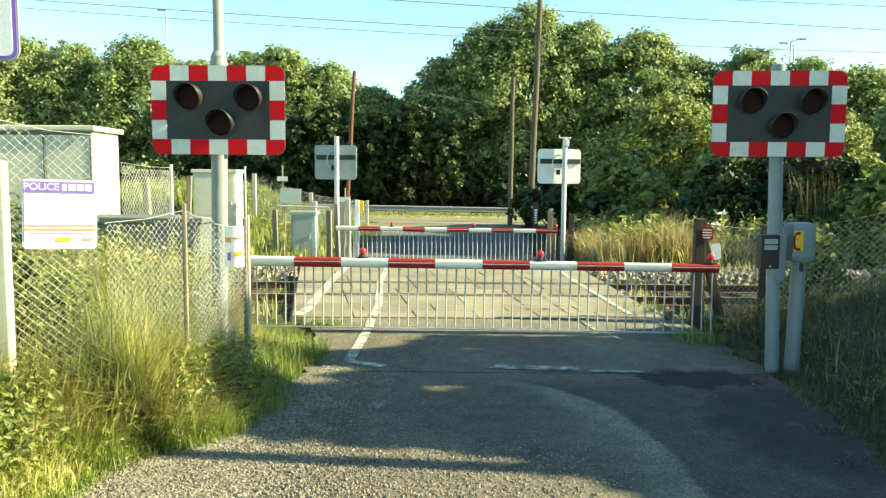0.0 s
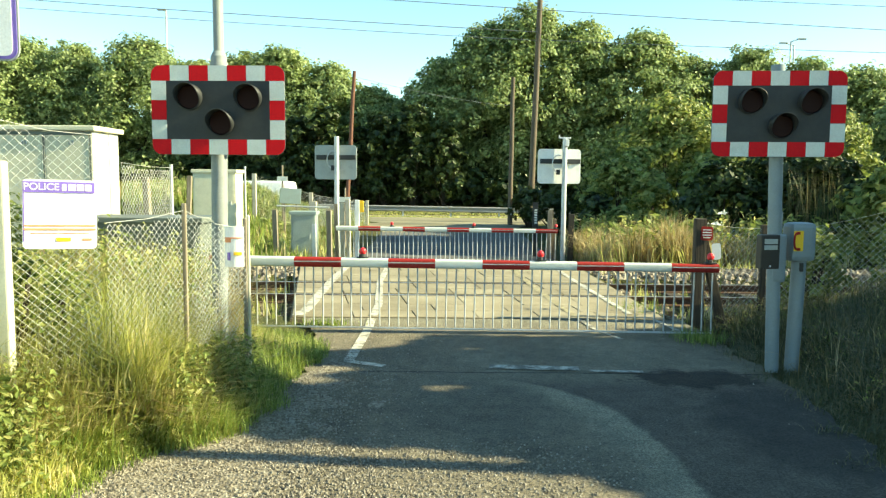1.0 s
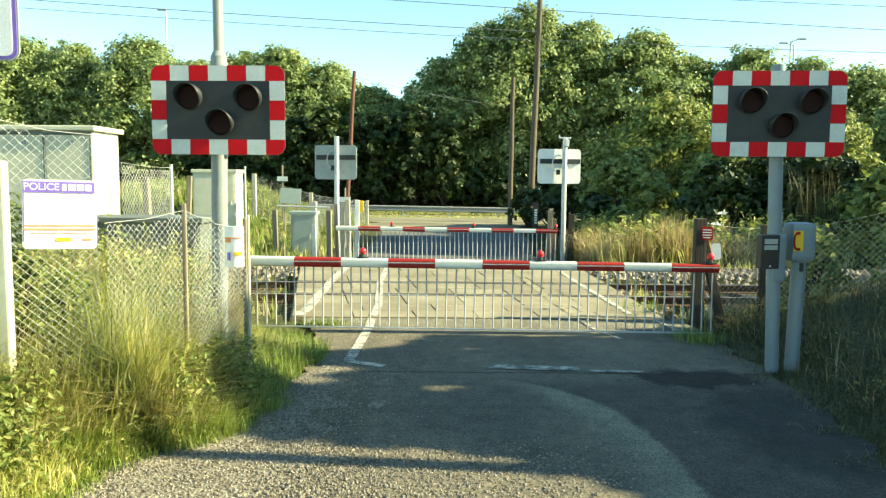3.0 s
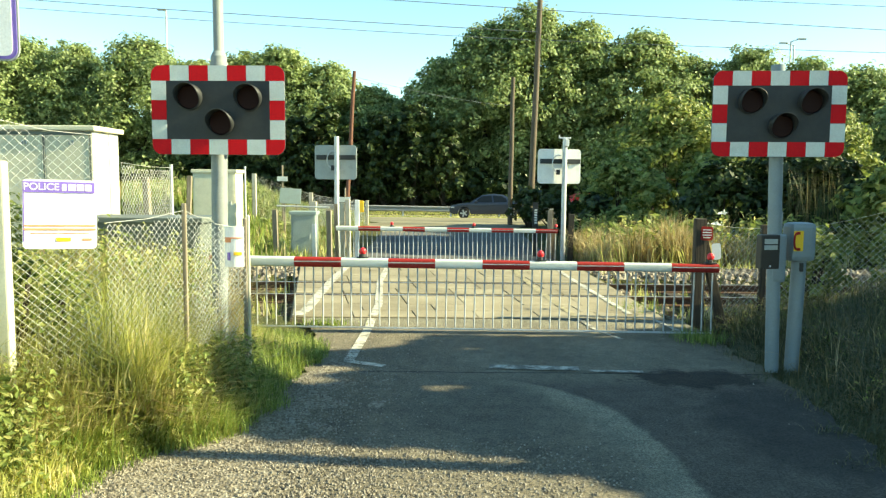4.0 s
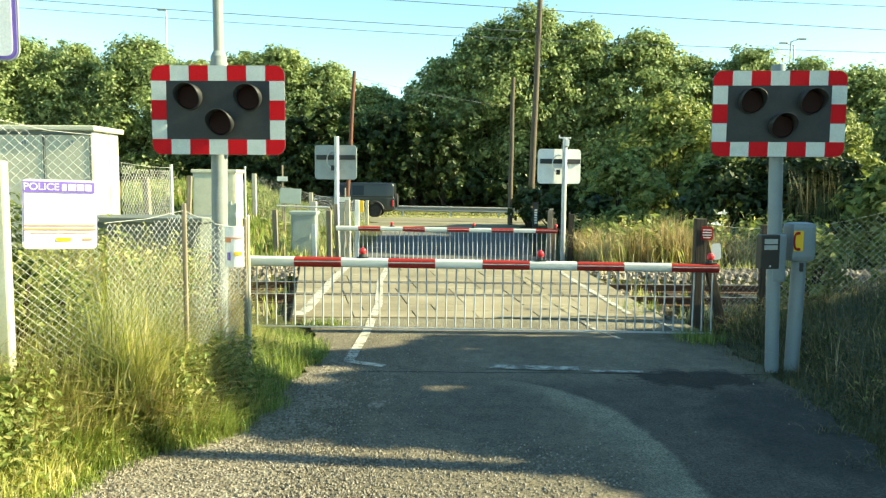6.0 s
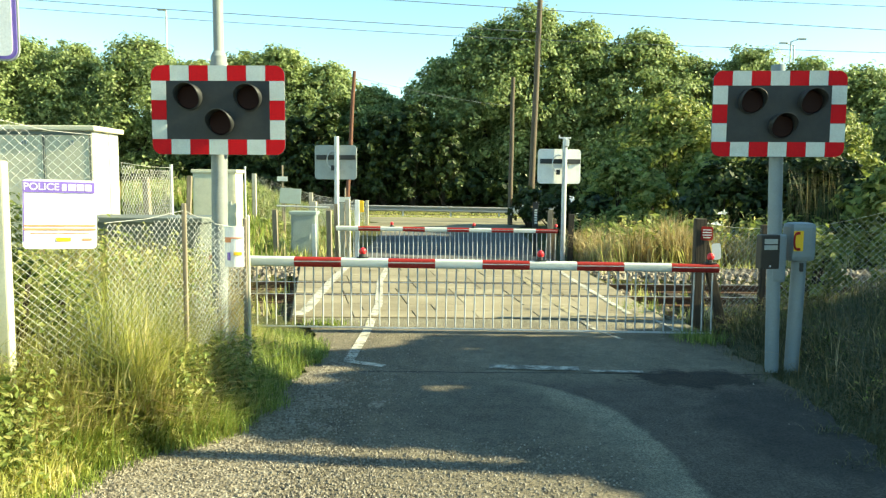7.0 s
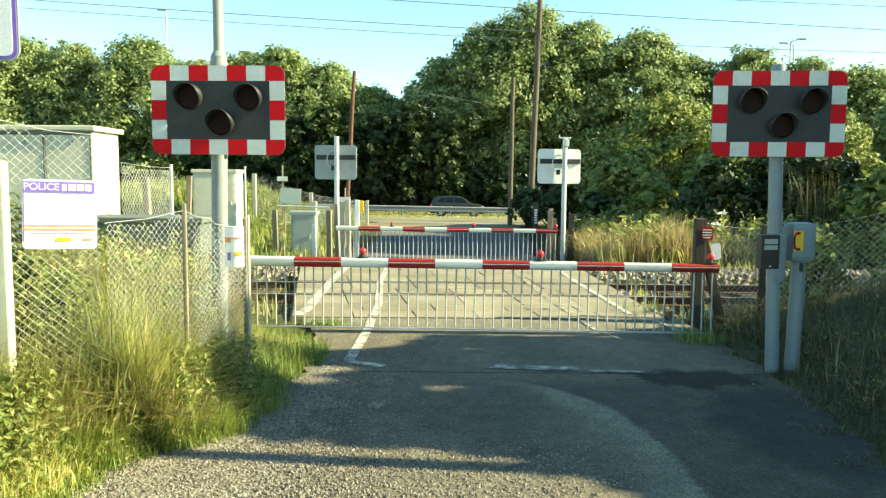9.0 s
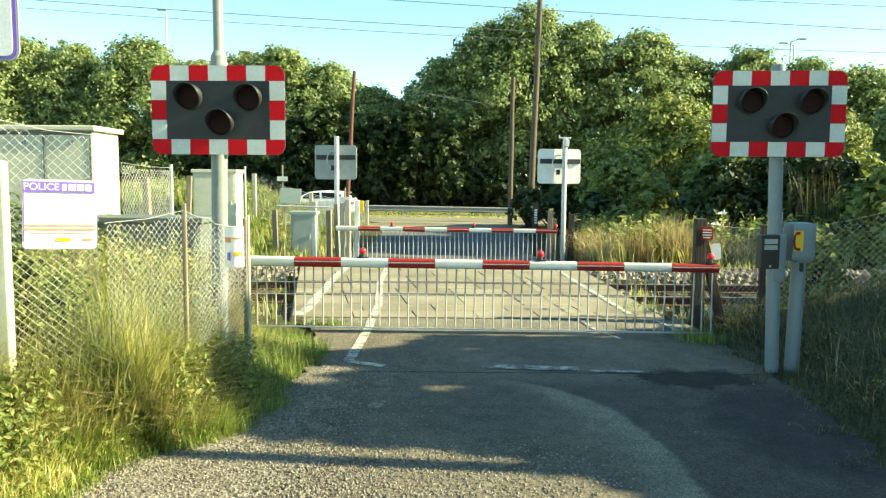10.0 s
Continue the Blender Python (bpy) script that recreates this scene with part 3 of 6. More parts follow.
# ---------------------------------------------------------------- barriers
def barrier(m, length, first_red, lamps, pickets, drop, label, group):
    """A lowered boom with red and white bands, lamps and a hanging skirt. Local x along the boom, z up from the ground."""
    top = base("barrier", m, label, "barrier", group)
    zc, r = 0.925, 0.062
    n = round(length / 0.6)
    for k in range(n):
        bm = bmesh.new()
        x0, x1 = k * length / n, (k + 1) * length / n
        rr = r - 0.012 * (k + 0.5) / n
        prof = rounded(rr * 2, rr * 2.1, rr * 0.55, n=4)
        a = [bm.verts.new((x0, y, zc - drop * x0 / length + z)) for y, z in prof]
        b = [bm.verts.new((x1, y, zc - drop * x1 / length + z)) for y, z in prof]
        for i in range(len(prof)):
            j = (i + 1) % len(prof)
            bm.faces.new((a[i], a[j], b[j], b[i])).smooth = True
        for f in (bm.faces.new(a[::-1]), bm.faces.new(b)):
            for e in f.edges:
                e.smooth = False
        bmesh.ops.recalc_face_normals(bm, faces=bm.faces)
        isred = (k % 2 == 1) if not first_red else (k % 2 == 0)
        band = part("boom_band", bm, RED_OLD if isred else DULLWHITE, top, "faded red band" if isred else "off-white band")
        if isred:
            bm = bmesh.new()
            box(bm, ((x0 + x1) / 2, -rr - 0.003, zc - drop * (x0 + x1) / 2 / length + 0.012), (x1 - x0 - 0.01, 0.006, 0.012))
            part("wire", bm, GALV, band)
    for x in lamps:
        z = zc - drop * x / length + r
        bm = bmesh.new()
        tube(bm, (x, 0, z - 0.01), (x, 0, z + 0.06), 0.034, 0.028, 10)
        box(bm, (x - 0.02, 0, z + 0.02), (0.05, 0.09, 0.05), 0.006)
        box(bm, (x, 0, z + 0.004), (0.15, 0.08, 0.014), 0.004)
        stem = part("lamp_bracket", bm, BLACK, top)
        bm = bmesh.new()
        bmesh.ops.create_uvsphere(bm, u_segments=14, v_segments=10, radius=0.047, matrix=Matrix.Translation((x, 0, z + 0.085)) @ Matrix.Diagonal((1, 0.85, 1.05, 1)))
        part("lamp", bm, LAMPRED, stem, "red plastic boom lamp", smooth=True)
    zt = zc - r
    zb = 0.115
    bm = bmesh.new()
    box(bm, (length / 2, 0, zb - drop * 0.75), (length - 0.1, 0.018, 0.022), 0.003, Matrix.Rotation(math.atan2(drop, length) * 0.9, 4, "Y"))
    part("skirt_rail", bm, GALV, top)
    bm = bmesh.new()
    tube(bm, (0, 0, 0), (0, 0, 1.0), 0.0105, seg=6)
    me = None
    for k in range(pickets):
        x = 0.1 + (length - 0.16) * k / (pickets - 1)
        d = drop * x / length
        z0 = zb - d * 0.9 - drop * 0.3
        mm = Matrix.Translation((x, 0, z0)) @ Matrix.Rotation(radians(random.uniform(-0.9, 0.9)), 4, "Y") @ Matrix.Diagonal((1, 1, zt - d - z0, 1))
        if me is None:
            ob = part("picket", bm, GALV, top)
            ob.matrix_basis = mm
            me = ob.data
        else:
            share("picket", me, top, mm)
    return top


# near boom pivots beside the fence; the far boom comes from the other side of the line
barrier(pose(-3.11, 9.62, 0.02, 0, 0, -0.6), 6.63, True, (2.08, 4.36, 6.53), 54, 0.05, "lowered red and white level crossing barrier with wire skirt", "lowered barriers")
barrier(pose(-2.92, 20.5, -0.27), 6.05, False, (1.52, 3.76, 6.0), 48, 0.04, "lowered red and white level crossing barrier with wire skirt", "lowered barriers")


# ---------------------------------------------------------------- light signals
def signal(m, front, pole_h, pole_r, board_z, upper=0.0, label="", head=0.0, foot=0.0, post_mat=None):
    """A three-lamp road signal: bordered black board on a post."""
    top = base("crossing_signal", m, label, "traffic signal", "crossing signals")
    W, Hh, B = 1.30, 0.85, 0.145
    bm = bmesh.new()
    tube(bm, (foot, 0.13, -0.1), (head, 0.13, pole_h), pole_r, seg=20)
    if upper:
        tube(bm, (head, 0.13, pole_h), (head, 0.13, pole_h + 0.05), pole_r, pole_r * 0.68, 20)
        tube(bm, (head, 0.13, pole_h + 0.05), (head, 0.13, upper), pole_r * 0.64, seg=16)
        tube(bm, (head, 0.13, pole_h - 0.10), (head, 0.13, pole_h - 0.06), pole_r * 1.12, seg=20)
    part("post", bm, post_mat or GREYPAINT, top, "grey painted steel post")
    bm = bmesh.new()
    plate(bm, [(x, z + board_z) for x, z in rounded(W, Hh, 0.09)], -0.004, 0.02)
    board = part("backboard", bm, BLACK, top, "matt black backing board")
    if front:
        # border tiles: seven along each long side, three up each short side
        step = W / 7
        for row in (1, -1):
            for k in range(7):
                x = -W / 2 + (k + 0.5) * step
                bm = bmesh.new()
                c = (0, 0, 0, 0)
                if k == 0:
                    c = (0, 1, 0, 0) if row == 1 else (0, 0, 1, 0)
                if k == 6:
                    c = (1, 0, 0, 0) if row == 1 else (0, 0, 0, 1)
                w = step - 0.003
                plate(bm, [(px + x, pz + board_z + row * (Hh - B) / 2) for px, pz in rounded(w, B, 0.088, c)], -0.008, -0.0045)
                part("border_tile", bm, RED if k % 2 == 0 else DULLWHITE, board)
        hs = (Hh - 2 * B) / 3
        for sx in (1, -1):
            for k in range(3):
                bm = bmesh.new()
                plate(bm, [(px + sx * (W - B) / 2, pz + board_z - (Hh - 2 * B) / 2 + (k + 0.5) * hs) for px, pz in rounded(B, hs - 0.003, 0.01, (0, 0, 0, 0))], -0.008, -0.0045)
                part("border_tile", bm, RED if k == 1 else DULLWHITE, board)
        for lx, lz, deep in ((-0.275, 0.125, 0.11), (0.305, 0.118, 0.11), (0.03, -0.12, 0.11)):
            bm = bmesh.new()
            r0 = 0.125
            seg = 28
            # hood: a cut-back tube, longest at the top
            ra, rb, rc, rd = [], [], [], []
            for i in range(seg):
                a = 2 * math.pi * i / seg
                s, c = math.sin(a), math.cos(a)
                L = 0.04 + deep * smooth(-0.9, 0.6, s)
                ra.append(bm.verts.new((lx + r0 * c, -0.004, board_z + lz + r0 * s)))
                rb.append(bm.verts.new((lx + r0 * c, -L, board_z + lz + r0 * s)))
                rc.append(bm.verts.new((lx + (r0 - 0.006) * c, -L, board_z + lz + (r0 - 0.006) * s)))
                rd.append(bm.verts.new((lx + (r0 - 0.006) * c, -0.004, board_z + lz + (r0 - 0.006) * s)))
            for i in range(seg):
                j = (i + 1) % seg
                for p, q in ((ra, rb), (rb, rc), (rc, rd)):
                    bm.faces.new((p[i], p[j], q[j], q[i])).smooth = True
            bmesh.ops.recalc_face_normals(bm, faces=bm.faces)
            hood = part("lamp_hood", bm, BLACK, board, "black cut-back lamp hood")
            bm = bmesh.new()
            tube(bm, (lx, -0.005, board_z + lz), (lx, -0.020, board_z + lz), 0.117, 0.105, 24)
            part("lens", bm, LENS, hood, "dark unlit signal lens")
    # brackets behind
    for dz in (-0.22, 0.22):
        bm = bmesh.new()
        box(bm, (0, 0.09, board_z + dz), (0.9, 0.05, 0.05), 0.006)
        part("bracket", bm, GALV, top)
    return top


signal(pose(-2.185, 7.36, 0.15, 0, 0, -2), True, 3.03, 0.078, 2.65 - 0.15, 5.2, "red and white bordered crossing signal on a tall grey post", -0.028, -0.07, POSTGREY)
# this post's darker grey stands for the shade it is in
signal(pose(3.35, 7.62, 0.12, 0, 0, -4), True, 3.06, 0.068, 2.68 - 0.12, 0, "red and white bordered crossing signal on a short grey post", 0.02, 0.10, PHONEGREY)


def signal_back(m, board_dx, board_z, pole_h, mat, label):
    """A signal seen from behind: plain board, mounting channel, looped cable and post."""
    top = base("crossing_signal", m, label, "traffic signal", "crossing signals")
    bm = bmesh.new()
    tube(bm, (0, 0, -0.1), (0, 0, pole_h), 0.068, seg=16)
    part("post", bm, GALV, top, "galvanised steel post")
    bm = bmesh.new()
    plate(bm, [(x + board_dx, z + board_z) for x, z in rounded(1.22, 0.96, 0.09)], 0.12, 0.15)
    board = part("backboard", bm, mat, top, "pale grey back of a signal board")
    bm = bmesh.new()
    box(bm, (board_dx + 0.02, 0.095, board_z + 0.14), (1.14, 0.05, 0.13), 0.01)
    part("channel", bm, BLACK, board, "dark mounting channel")
    bm = bmesh.new()
    for lx, lz in ((-0.27, 0.12), (0.30, 0.12), (0.03, -0.13)):
        tube(bm, (board_dx - lx, 0.15, board_z + lz), (board_dx - lx, 0.36, board_z + lz), 0.125, seg=18)
    part("lamp_housing", bm, BLACK, board)
    bm = bmesh.new()
    pts = [(board_dx - 0.05 + 0.17 * math.cos(a), 0.03, board_z + 0.07 + 0.24 * math.sin(a)) for a in np.linspace(1.2, 4.9, 14)]
    line_tube(bm, pts, 0.018, 6)
    part("cable", bm, GALV, board, "looped grey conduit")
    bm = bmesh.new()
    box(bm, (board_dx - 0.05, 0.04, board_z - 0.16), (0.1, 0.07, 0.14), 0.01)
    part("junction_box", bm, BLACK, board)
    return top


# board colours carry the light: grey for the unlit back, white for the sunlit
signal_back(pose(-3.0, 21.2, -0.27, 0, 0, -9), -0.07, 2.73, 3.45, GREYPAINT, "back of a crossing signal on a galvanised post, shade put into its grey")
sb = signal_back(pose(3.36, 21.0, -0.27, 0, 0, 6), -0.12, 2.66, 3.42, WHITE, "back of a crossing signal on a galvanised post, sunlight put into its white")
bm = bmesh.new()
box(bm, (-0.02, -0.02, 3.44), (0.34, 0.06, 0.04), 0.008)
tube(bm, (-0.17, -0.02, 3.42), (-0.17, -0.02, 3.52), 0.02, seg=8)
box(bm, (0.03, -0.05, 3.3), (0.12, 0.12, 0.2), 0.02)
part("top_bracket", bm, GALV, sb)


# ---------------------------------------------------------------- phone, keypad, near posts
def build_phone():
    top = base("crossing_telephone", pose(3.69, 7.8, 0.045, 0, 0, 6), "blue-grey crossing telephone cabinet on a post", "telephone")
    bm = bmesh.new()
    tube(bm, (0, 0, -0.1), (0.03, 0.0, 1.2), 0.073, seg=20)
    part("post", bm, PHONEGREY, top, "scuffed grey-blue post")
    bm = bmesh.new()
    box(bm, (0.015, 0.0, 1.34), (0.265, 0.22, 0.40), 0.05)
    cab = part("cabinet", bm, PHONEGREY, top, "rounded blue-grey plastic cabinet", smooth=False)
    bm = bmesh.new()
    plate(bm, [(x - 0.055, z + 1.355) for x, z in rounded(0.10, 0.21, 0.012)], -0.116, -0.108)
    part("sticker", bm, YELLOW, cab, "yellow handset sticker")
    bm = bmesh.new()
    line_tube(bm, [(-0.075 + 0.03 * math.cos(a), -0.118, 1.355 + 0.085 * math.sin(a)) for a in np.linspace(1.4, 4.9, 10)], 0.011, 6)
    box(bm, (-0.062, -0.118, 1.435), (0.035, 0.012, 0.03), 0.004)
    box(bm, (-0.055, -0.118, 1.27), (0.035, 0.012, 0.03), 0.004)
    part("handset_symbol", bm, RED_OLD, cab, "dark red handset symbol")
    bm = bmesh.new()
    box(bm, (0.01, -0.07, 1.08), (0.03, 0.05, 0.09), 0.006, Matrix.Rotation(0.0, 4, "Y"))
    part("latch", bm, BLACK, top)


build_phone()


def build_control_boxes():
    top = base("control_box", pose(3.225, 7.52, 0.05, 0, 0, 8), "dark hooded control box clamped to the signal post", "control box")
    bm = bmesh.new()
    box(bm, (0, -0.07, 1.26), (0.20, 0.10, 0.34), 0.012)
    body = part("body", bm, DARKBOX, top, "dark brown metal box")
    for dz, h in ((0.105, 0.05), (0.045, 0.045)):
        bm = bmesh.new()
        box(bm, (0.0, -0.123, 1.26 + dz), (0.14, 0.006, h), 0.002)
        part("label_plate", bm, GREYPAINT, body, "pale grey label plate")
    bm = bmesh.new()
    tube(bm, (0, -0.125, 1.12), (0, -0.118, 1.12), 0.01, seg=8)
    part("lock", bm, GALV, body)
    top = base("conduit_elbow", pose(3.44, 7.75, 0.0), "grey metal cable enclosure behind the signal post", "cable box")
    bm = bmesh.new()
    box(bm, (0.02, 0.0, 1.22), (0.14, 0.16, 0.5), 0.03)
    part("enclosure", bm, PHONEGREY, top)
    bm = bmesh.new()
    box(bm, (0.03, 0.05, 1.60), (0.085, 0.08, 0.19), 0.008)
    part("small_box", bm, GREYPAINT, top, "small pale grey box")
    bm = bmesh.new()
    tube(bm, (0.03, 0.05, 1.1), (0.03, 0.05, 1.55), 0.022, seg=10)
    tube(bm, (0.0, 0.0, 0.1), (0.0, 0.0, 1.0), 0.035, seg=10)
    part("conduit", bm, PHONEGREY, top)


build_control_boxes()


def wood_post(name, m, w, d, h, mat, label, cat="post", lean=0.0, round_=False, group=""):
    bm = bmesh.new()
    if round_:
        tube(bm, (0, 0, -0.2), (0, 0, h), w / 2, w / 2 * 0.93, 14)
    else:
        box(bm, (0, 0, h / 2 - 0.1), (w, d, h + 0.2), 0.012)
    ob = part(name, bm, mat)
    ob.matrix_basis = m
    return tagged(ob, label, cat, group)


# ---------------------------------------------------------------- fences
def mesh_panel(bm, p0, p1, z0, z1, z0b, z1b, cell=0.085, r=0.0022, sag=0.0):
    """Chain link between two posts: interlocked zigzag wires. Bottom z0..z0b, top z1..z1b from end to end."""
    p0, p1 = Vector((*p0, 0)), Vector((*p1, 0))
    d = p1 - p0
    n = max(2, int(d.length / (cell / 2)))
    u = d.normalized()
    nrm = Vector((-u.y, u.x, 0))
    for i in range(0, n, 1):
        t0, t1 = i / n, (i + 1) / n
        zb = z0 + (z0b - z0) * t0
        zt = z1 + (z1b - z1) * t0 - sag * math.sin(math.pi * t0)
        m = max(2, int((zt - zb) / (cell / 2)))
        pts = []
        for k in range(m + 1):
            t = t0 if k % 2 == (i % 2) else t1
            w = 0.012 * noise.noise((t * 9, k * 0.21, p0.x)) + 0.03 * noise.noise((t * 2.2, k * 0.05, p0.y))
            pts.append(p0 + d * t + Vector((0, 0, zb + k * cell / 2)) + nrm * w)
        line_tube(bm, pts, r, 3)


def fence(name, pts, label, post_mat, post_w, cell=0.085, r=0.0022, rail=True, round_post=False):
    """Chain link fence. pts: x, y, bottom, top and whether a post stands there."""
    top = base(name, pose(0, 0, 0), label, "fence", "wire fences")
    for x, y, zb, zt, has in pts:
        if has:
            bm = bmesh.new()
            if round_post:
                tube(bm, (x, y, zb - 0.2), (x, y, zt + 0.04), post_w / 2, seg=10)
            else:
                box(bm, (x, y, (zb + zt) / 2 - 0.05), (post_w, post_w, zt - zb + 0.2), 0.01)
            part("post", bm, post_mat, top)
    for a, b in zip(pts, pts[1:]):
        bm = bmesh.new()
        mesh_panel(bm, a[:2], b[:2], a[2], a[3], b[2], b[3], cell, r, 0.05)
        part("wire_mesh", bm, WIRE, top, "galvanised chain link mesh")
        if rail:
            bm = bmesh.new()
            line_tube(bm, [(a[0], a[1], a[3] - 0.01), ((a[0] + b[0]) / 2, (a[1] + b[1]) / 2, (a[3] + b[3]) / 2 - 0.03), (b[0], b[1], b[3] - 0.01)], 0.0024, 5)
            part("line_wire", bm, WIRE, top)
    return top


fence("chain_link_fence", [(-4.2, 4.75, 0.3, 2.42, 0), (-2.93, 4.98, 0.3, 2.38, 0), (-2.44, 5.32, 0.3, 2.3, 0)], "tall chain link fence on pale concrete posts", CREAM, 0.075, 0.062, 0.0027)
fence("chain_link_fence", [(-2.43, 5.4, 0.25, 1.68, 0), (-2.14, 6.2, 0.2, 1.74, 1), (-2.02, 6.5, 0.2, 1.66, 0), (-1.97, 6.6, 0.18, 1.60, 0), (-1.84, 6.95, 0.15, 1.58, 1)], "sagging low chain link fence beside the barrier", WOOD_GREY, 0.036, 0.060, 0.0026)
fence("chain_link_fence", [(-2.10, 6.32, 0.2, 1.56, 0), (-2.0, 6.7, 0.18, 1.48, 0), (-1.90, 6.9, 0.15, 1.50, 0)], "slack second layer of chain link at the fence end", WOOD_GREY, 0.036, 0.052, 0.0024, rail=False)
fence("chain_link_fence", [(-4.27, 10.0, 0.2, 2.2, 0), (-4.22, 11.7, 0.2, 2.16, 1)], "chain link fence beside the equipment cabinets", GALV, 0.05, 0.085, 0.0034, round_post=True)
fence("chain_link_fence", [(3.6, 10.35, 0.1, 1.44, 0), (4.45, 10.4, 0.2, 1.36, 1), (5.1, 10.3, 0.25, 1.40, 0), (6.3, 9.95, 0.3, 1.75, 1), (9.0, 9.6, 0.4, 1.9, 1)], "sagging chain link fence in long grass", WOOD_DARK, 0.08, 0.085, 0.0024)
fence("chain_link_fence", [(-6.4, 25.5, 0.55, 2.1, 1), (-4.75, 27.0, 0.3, 1.45, 1), (-3.9, 30.0, 0.05, 1.2, 1), (-3.4, 33.5, 0.0, 1.0, 1)], "old wire fence along the grass bank", CONCRETE, 0.13, 0.11, 0.004)
fence("chain_link_fence", [(-4.43, 20.0, -0.1, 1.28, 0), (-3.72, 19.95, -0.2, 1.28, 0), (-3.03, 19.95, -0.2, 1.26, 0)], "wire mesh panel between timber posts", WOOD_DARK, 0.1, 0.085, 0.0028)
bm = bmesh.new()
tube(bm, (-4.43, 20.0, 1.27), (-3.03, 19.95, 1.24), 0.022, seg=8)
tagged(part("fence_rail", bm, GALV), "galvanised tube rail over a wire panel", "rail")


# ---------------------------------------------------------------- equipment cabinets
def build_cabinet_row():
    top = base("equipment_cabinet", pose(-4.78, 10.3, 0.0, 0, 0, 0), "row of white metal railway equipment cabinets", "cabinet")
    bm = bmesh.new()
    box(bm, (-1.9, 0.42, 1.55), (3.8, 0.82, 2.14), 0.015)
    body = part("body", bm, SHEDWHITE, top, "off-white steel casing")
    bm = bmesh.new()
    box(bm, (-1.9, 0.42, 2.655), (3.92, 0.95, 0.07), 0.015)
    part("roof", bm, CREAM, top, "overhanging pale roof")
    bm = bmesh.new()
    box(bm, (-1.9, 0.42, 0.24), (3.7, 0.75, 0.5), 0.01)
    part("plinth", bm, CONCRETE, top)
    for k in range(6):
        bm = bmesh.new()
        box(bm, (-0.34 - 0.635 * k, 0.004, 1.56), (0.59, 0.02, 2.0), 0.006)
        door = part("door", bm, CREAM, body, "cream cabinet door")
        bm = bmesh.new()
        for j in range(2):
            box(bm, (-0.30 - 0.64 * k + 0.04 * j, -0.012, 2.46), (0.03, 0.012, 0.06), 0.002)
        part("vent", bm, GREYPAINT, door)
    for k in range(7):
        bm = bmesh.new()
        box(bm, (-0.025 - 0.635 * k, -0.004, 1.56), (0.022, 0.02, 2.04), 0.003)
        part("door_post", bm, DULLGREEN, body, "dark strip between cabinet doors")
    # dark strip added below the roof edge as its painted shadow
    bm = bmesh.new()
    box(bm, (-1.9, -0.008, 2.585), (3.8, 0.03, 0.045), 0.004)
    part("head_rail", bm, DULLGREEN, body, "dark strip standing for the shadow under the roof")
    bm = bmesh.new()
    box(bm, (0.006, 0.52, 1.55), (0.012, 0.05, 2.1), 0.003)
    part("corner_strip", bm, GALV, top)


build_cabinet_row()


def build_cabinets():
    for x, y, z, w, h, d, mat, label in (
        (-6.63, 22.2, 0.38, 1.24, 1.77, 0.8, CREAM, "cream metal trackside cabinet with a lidded top"),
        (-3.8, 20.6, -0.15, 0.66, 1.17, 0.5, TEAL, "pale green barrier machine cabinet with peeling paint"),
    ):
        top = base("trackside_cabinet", pose(x, y, z), label, "cabinet", "trackside cabinets")
        bm = bmesh.new()
        box(bm, (0, 0, h / 2 - 0.1), (w, d, h + 0.2), 0.02)
        body = part("body", bm, mat, top)
        bm = bmesh.new()
        box(bm, (0, 0, h + 0.04), (w + 0.08, d + 0.08, 0.10), 0.015)
        part("lid", bm, mat, top)
        bm = bmesh.new()
        box(bm, (0, -d / 2 - 0.006, h / 2), (w - 0.1, 0.012, h - 0.16), 0.004)
        door = part("door", bm, mat, body)
        bm = bmesh.new()
        box(bm, (w / 2 - 0.14, -d / 2 - 0.03, h / 2), (0.03, 0.03, 0.14), 0.005)
        part("handle", bm, GALV, door)
    # a steel cabinet low behind the near fence
    top = base("trackside_cabinet", pose(-3.75, 9.6, -0.06), "dull grey-green metal cabinet behind the low fence", "cabinet", "trackside cabinets")
    bm = bmesh.new()
    box(bm, (0, 0, 0.75), (1.5, 0.7, 1.5), 0.02)
    body = part("body", bm, DULLGREEN, top)
    bm = bmesh.new()
    box(bm, (0, 0, 1.53), (1.58, 0.78, 0.07), 0.012)
    part("lid", bm, DULLGREEN, top)
    for k in (-1, 1):
        bm = bmesh.new()
        box(bm, (0.36 * k, -0.356, 0.78), (0.68, 0.014, 1.3), 0.004)
        part("door", bm, DULLGREEN, body)


build_cabinets()


# ---------------------------------------------------------------- signs
def notice(m, w, h, label, rows, border=None):
    """A flat sheet notice. rows: x, z, width, height, material of what is printed on it."""
    top = base("notice_sign", m, label, "sign", "notices")
    bm = bmesh.new()
    plate(bm, rounded(w, h, 0.03), 0.0, 0.006)
    sheet = part("sheet", bm, border or SIGNWHITE, top)
    if border:
        bm = bmesh.new()
        plate(bm, rounded(w - 0.05, h - 0.05, 0.02), -0.003, -0.0005)
        part("face", bm, SIGNWHITE, sheet)
    for k, (x, z, ww, hh, mat) in enumerate(rows):
        bm = bmesh.new()
        plate(bm, [(px + x, pz + z) for px, pz in rounded(ww, hh, min(ww, hh) * 0.1)], -0.006, -0.0035)
        part("printed_bar", bm, mat, sheet)
    return top


def lettering(text, m, size, mat, parent):
    cu = bpy.data.curves.new("lettering", "FONT")
    cu.body, cu.size, cu.extrude, cu.align_x, cu.align_y = text, size, 0.001, "CENTER", "CENTER"
    cu.materials.append(mat)
    ob = new("lettering", cu)
    ob.matrix_basis = m
    ob.parent = parent
    return ob


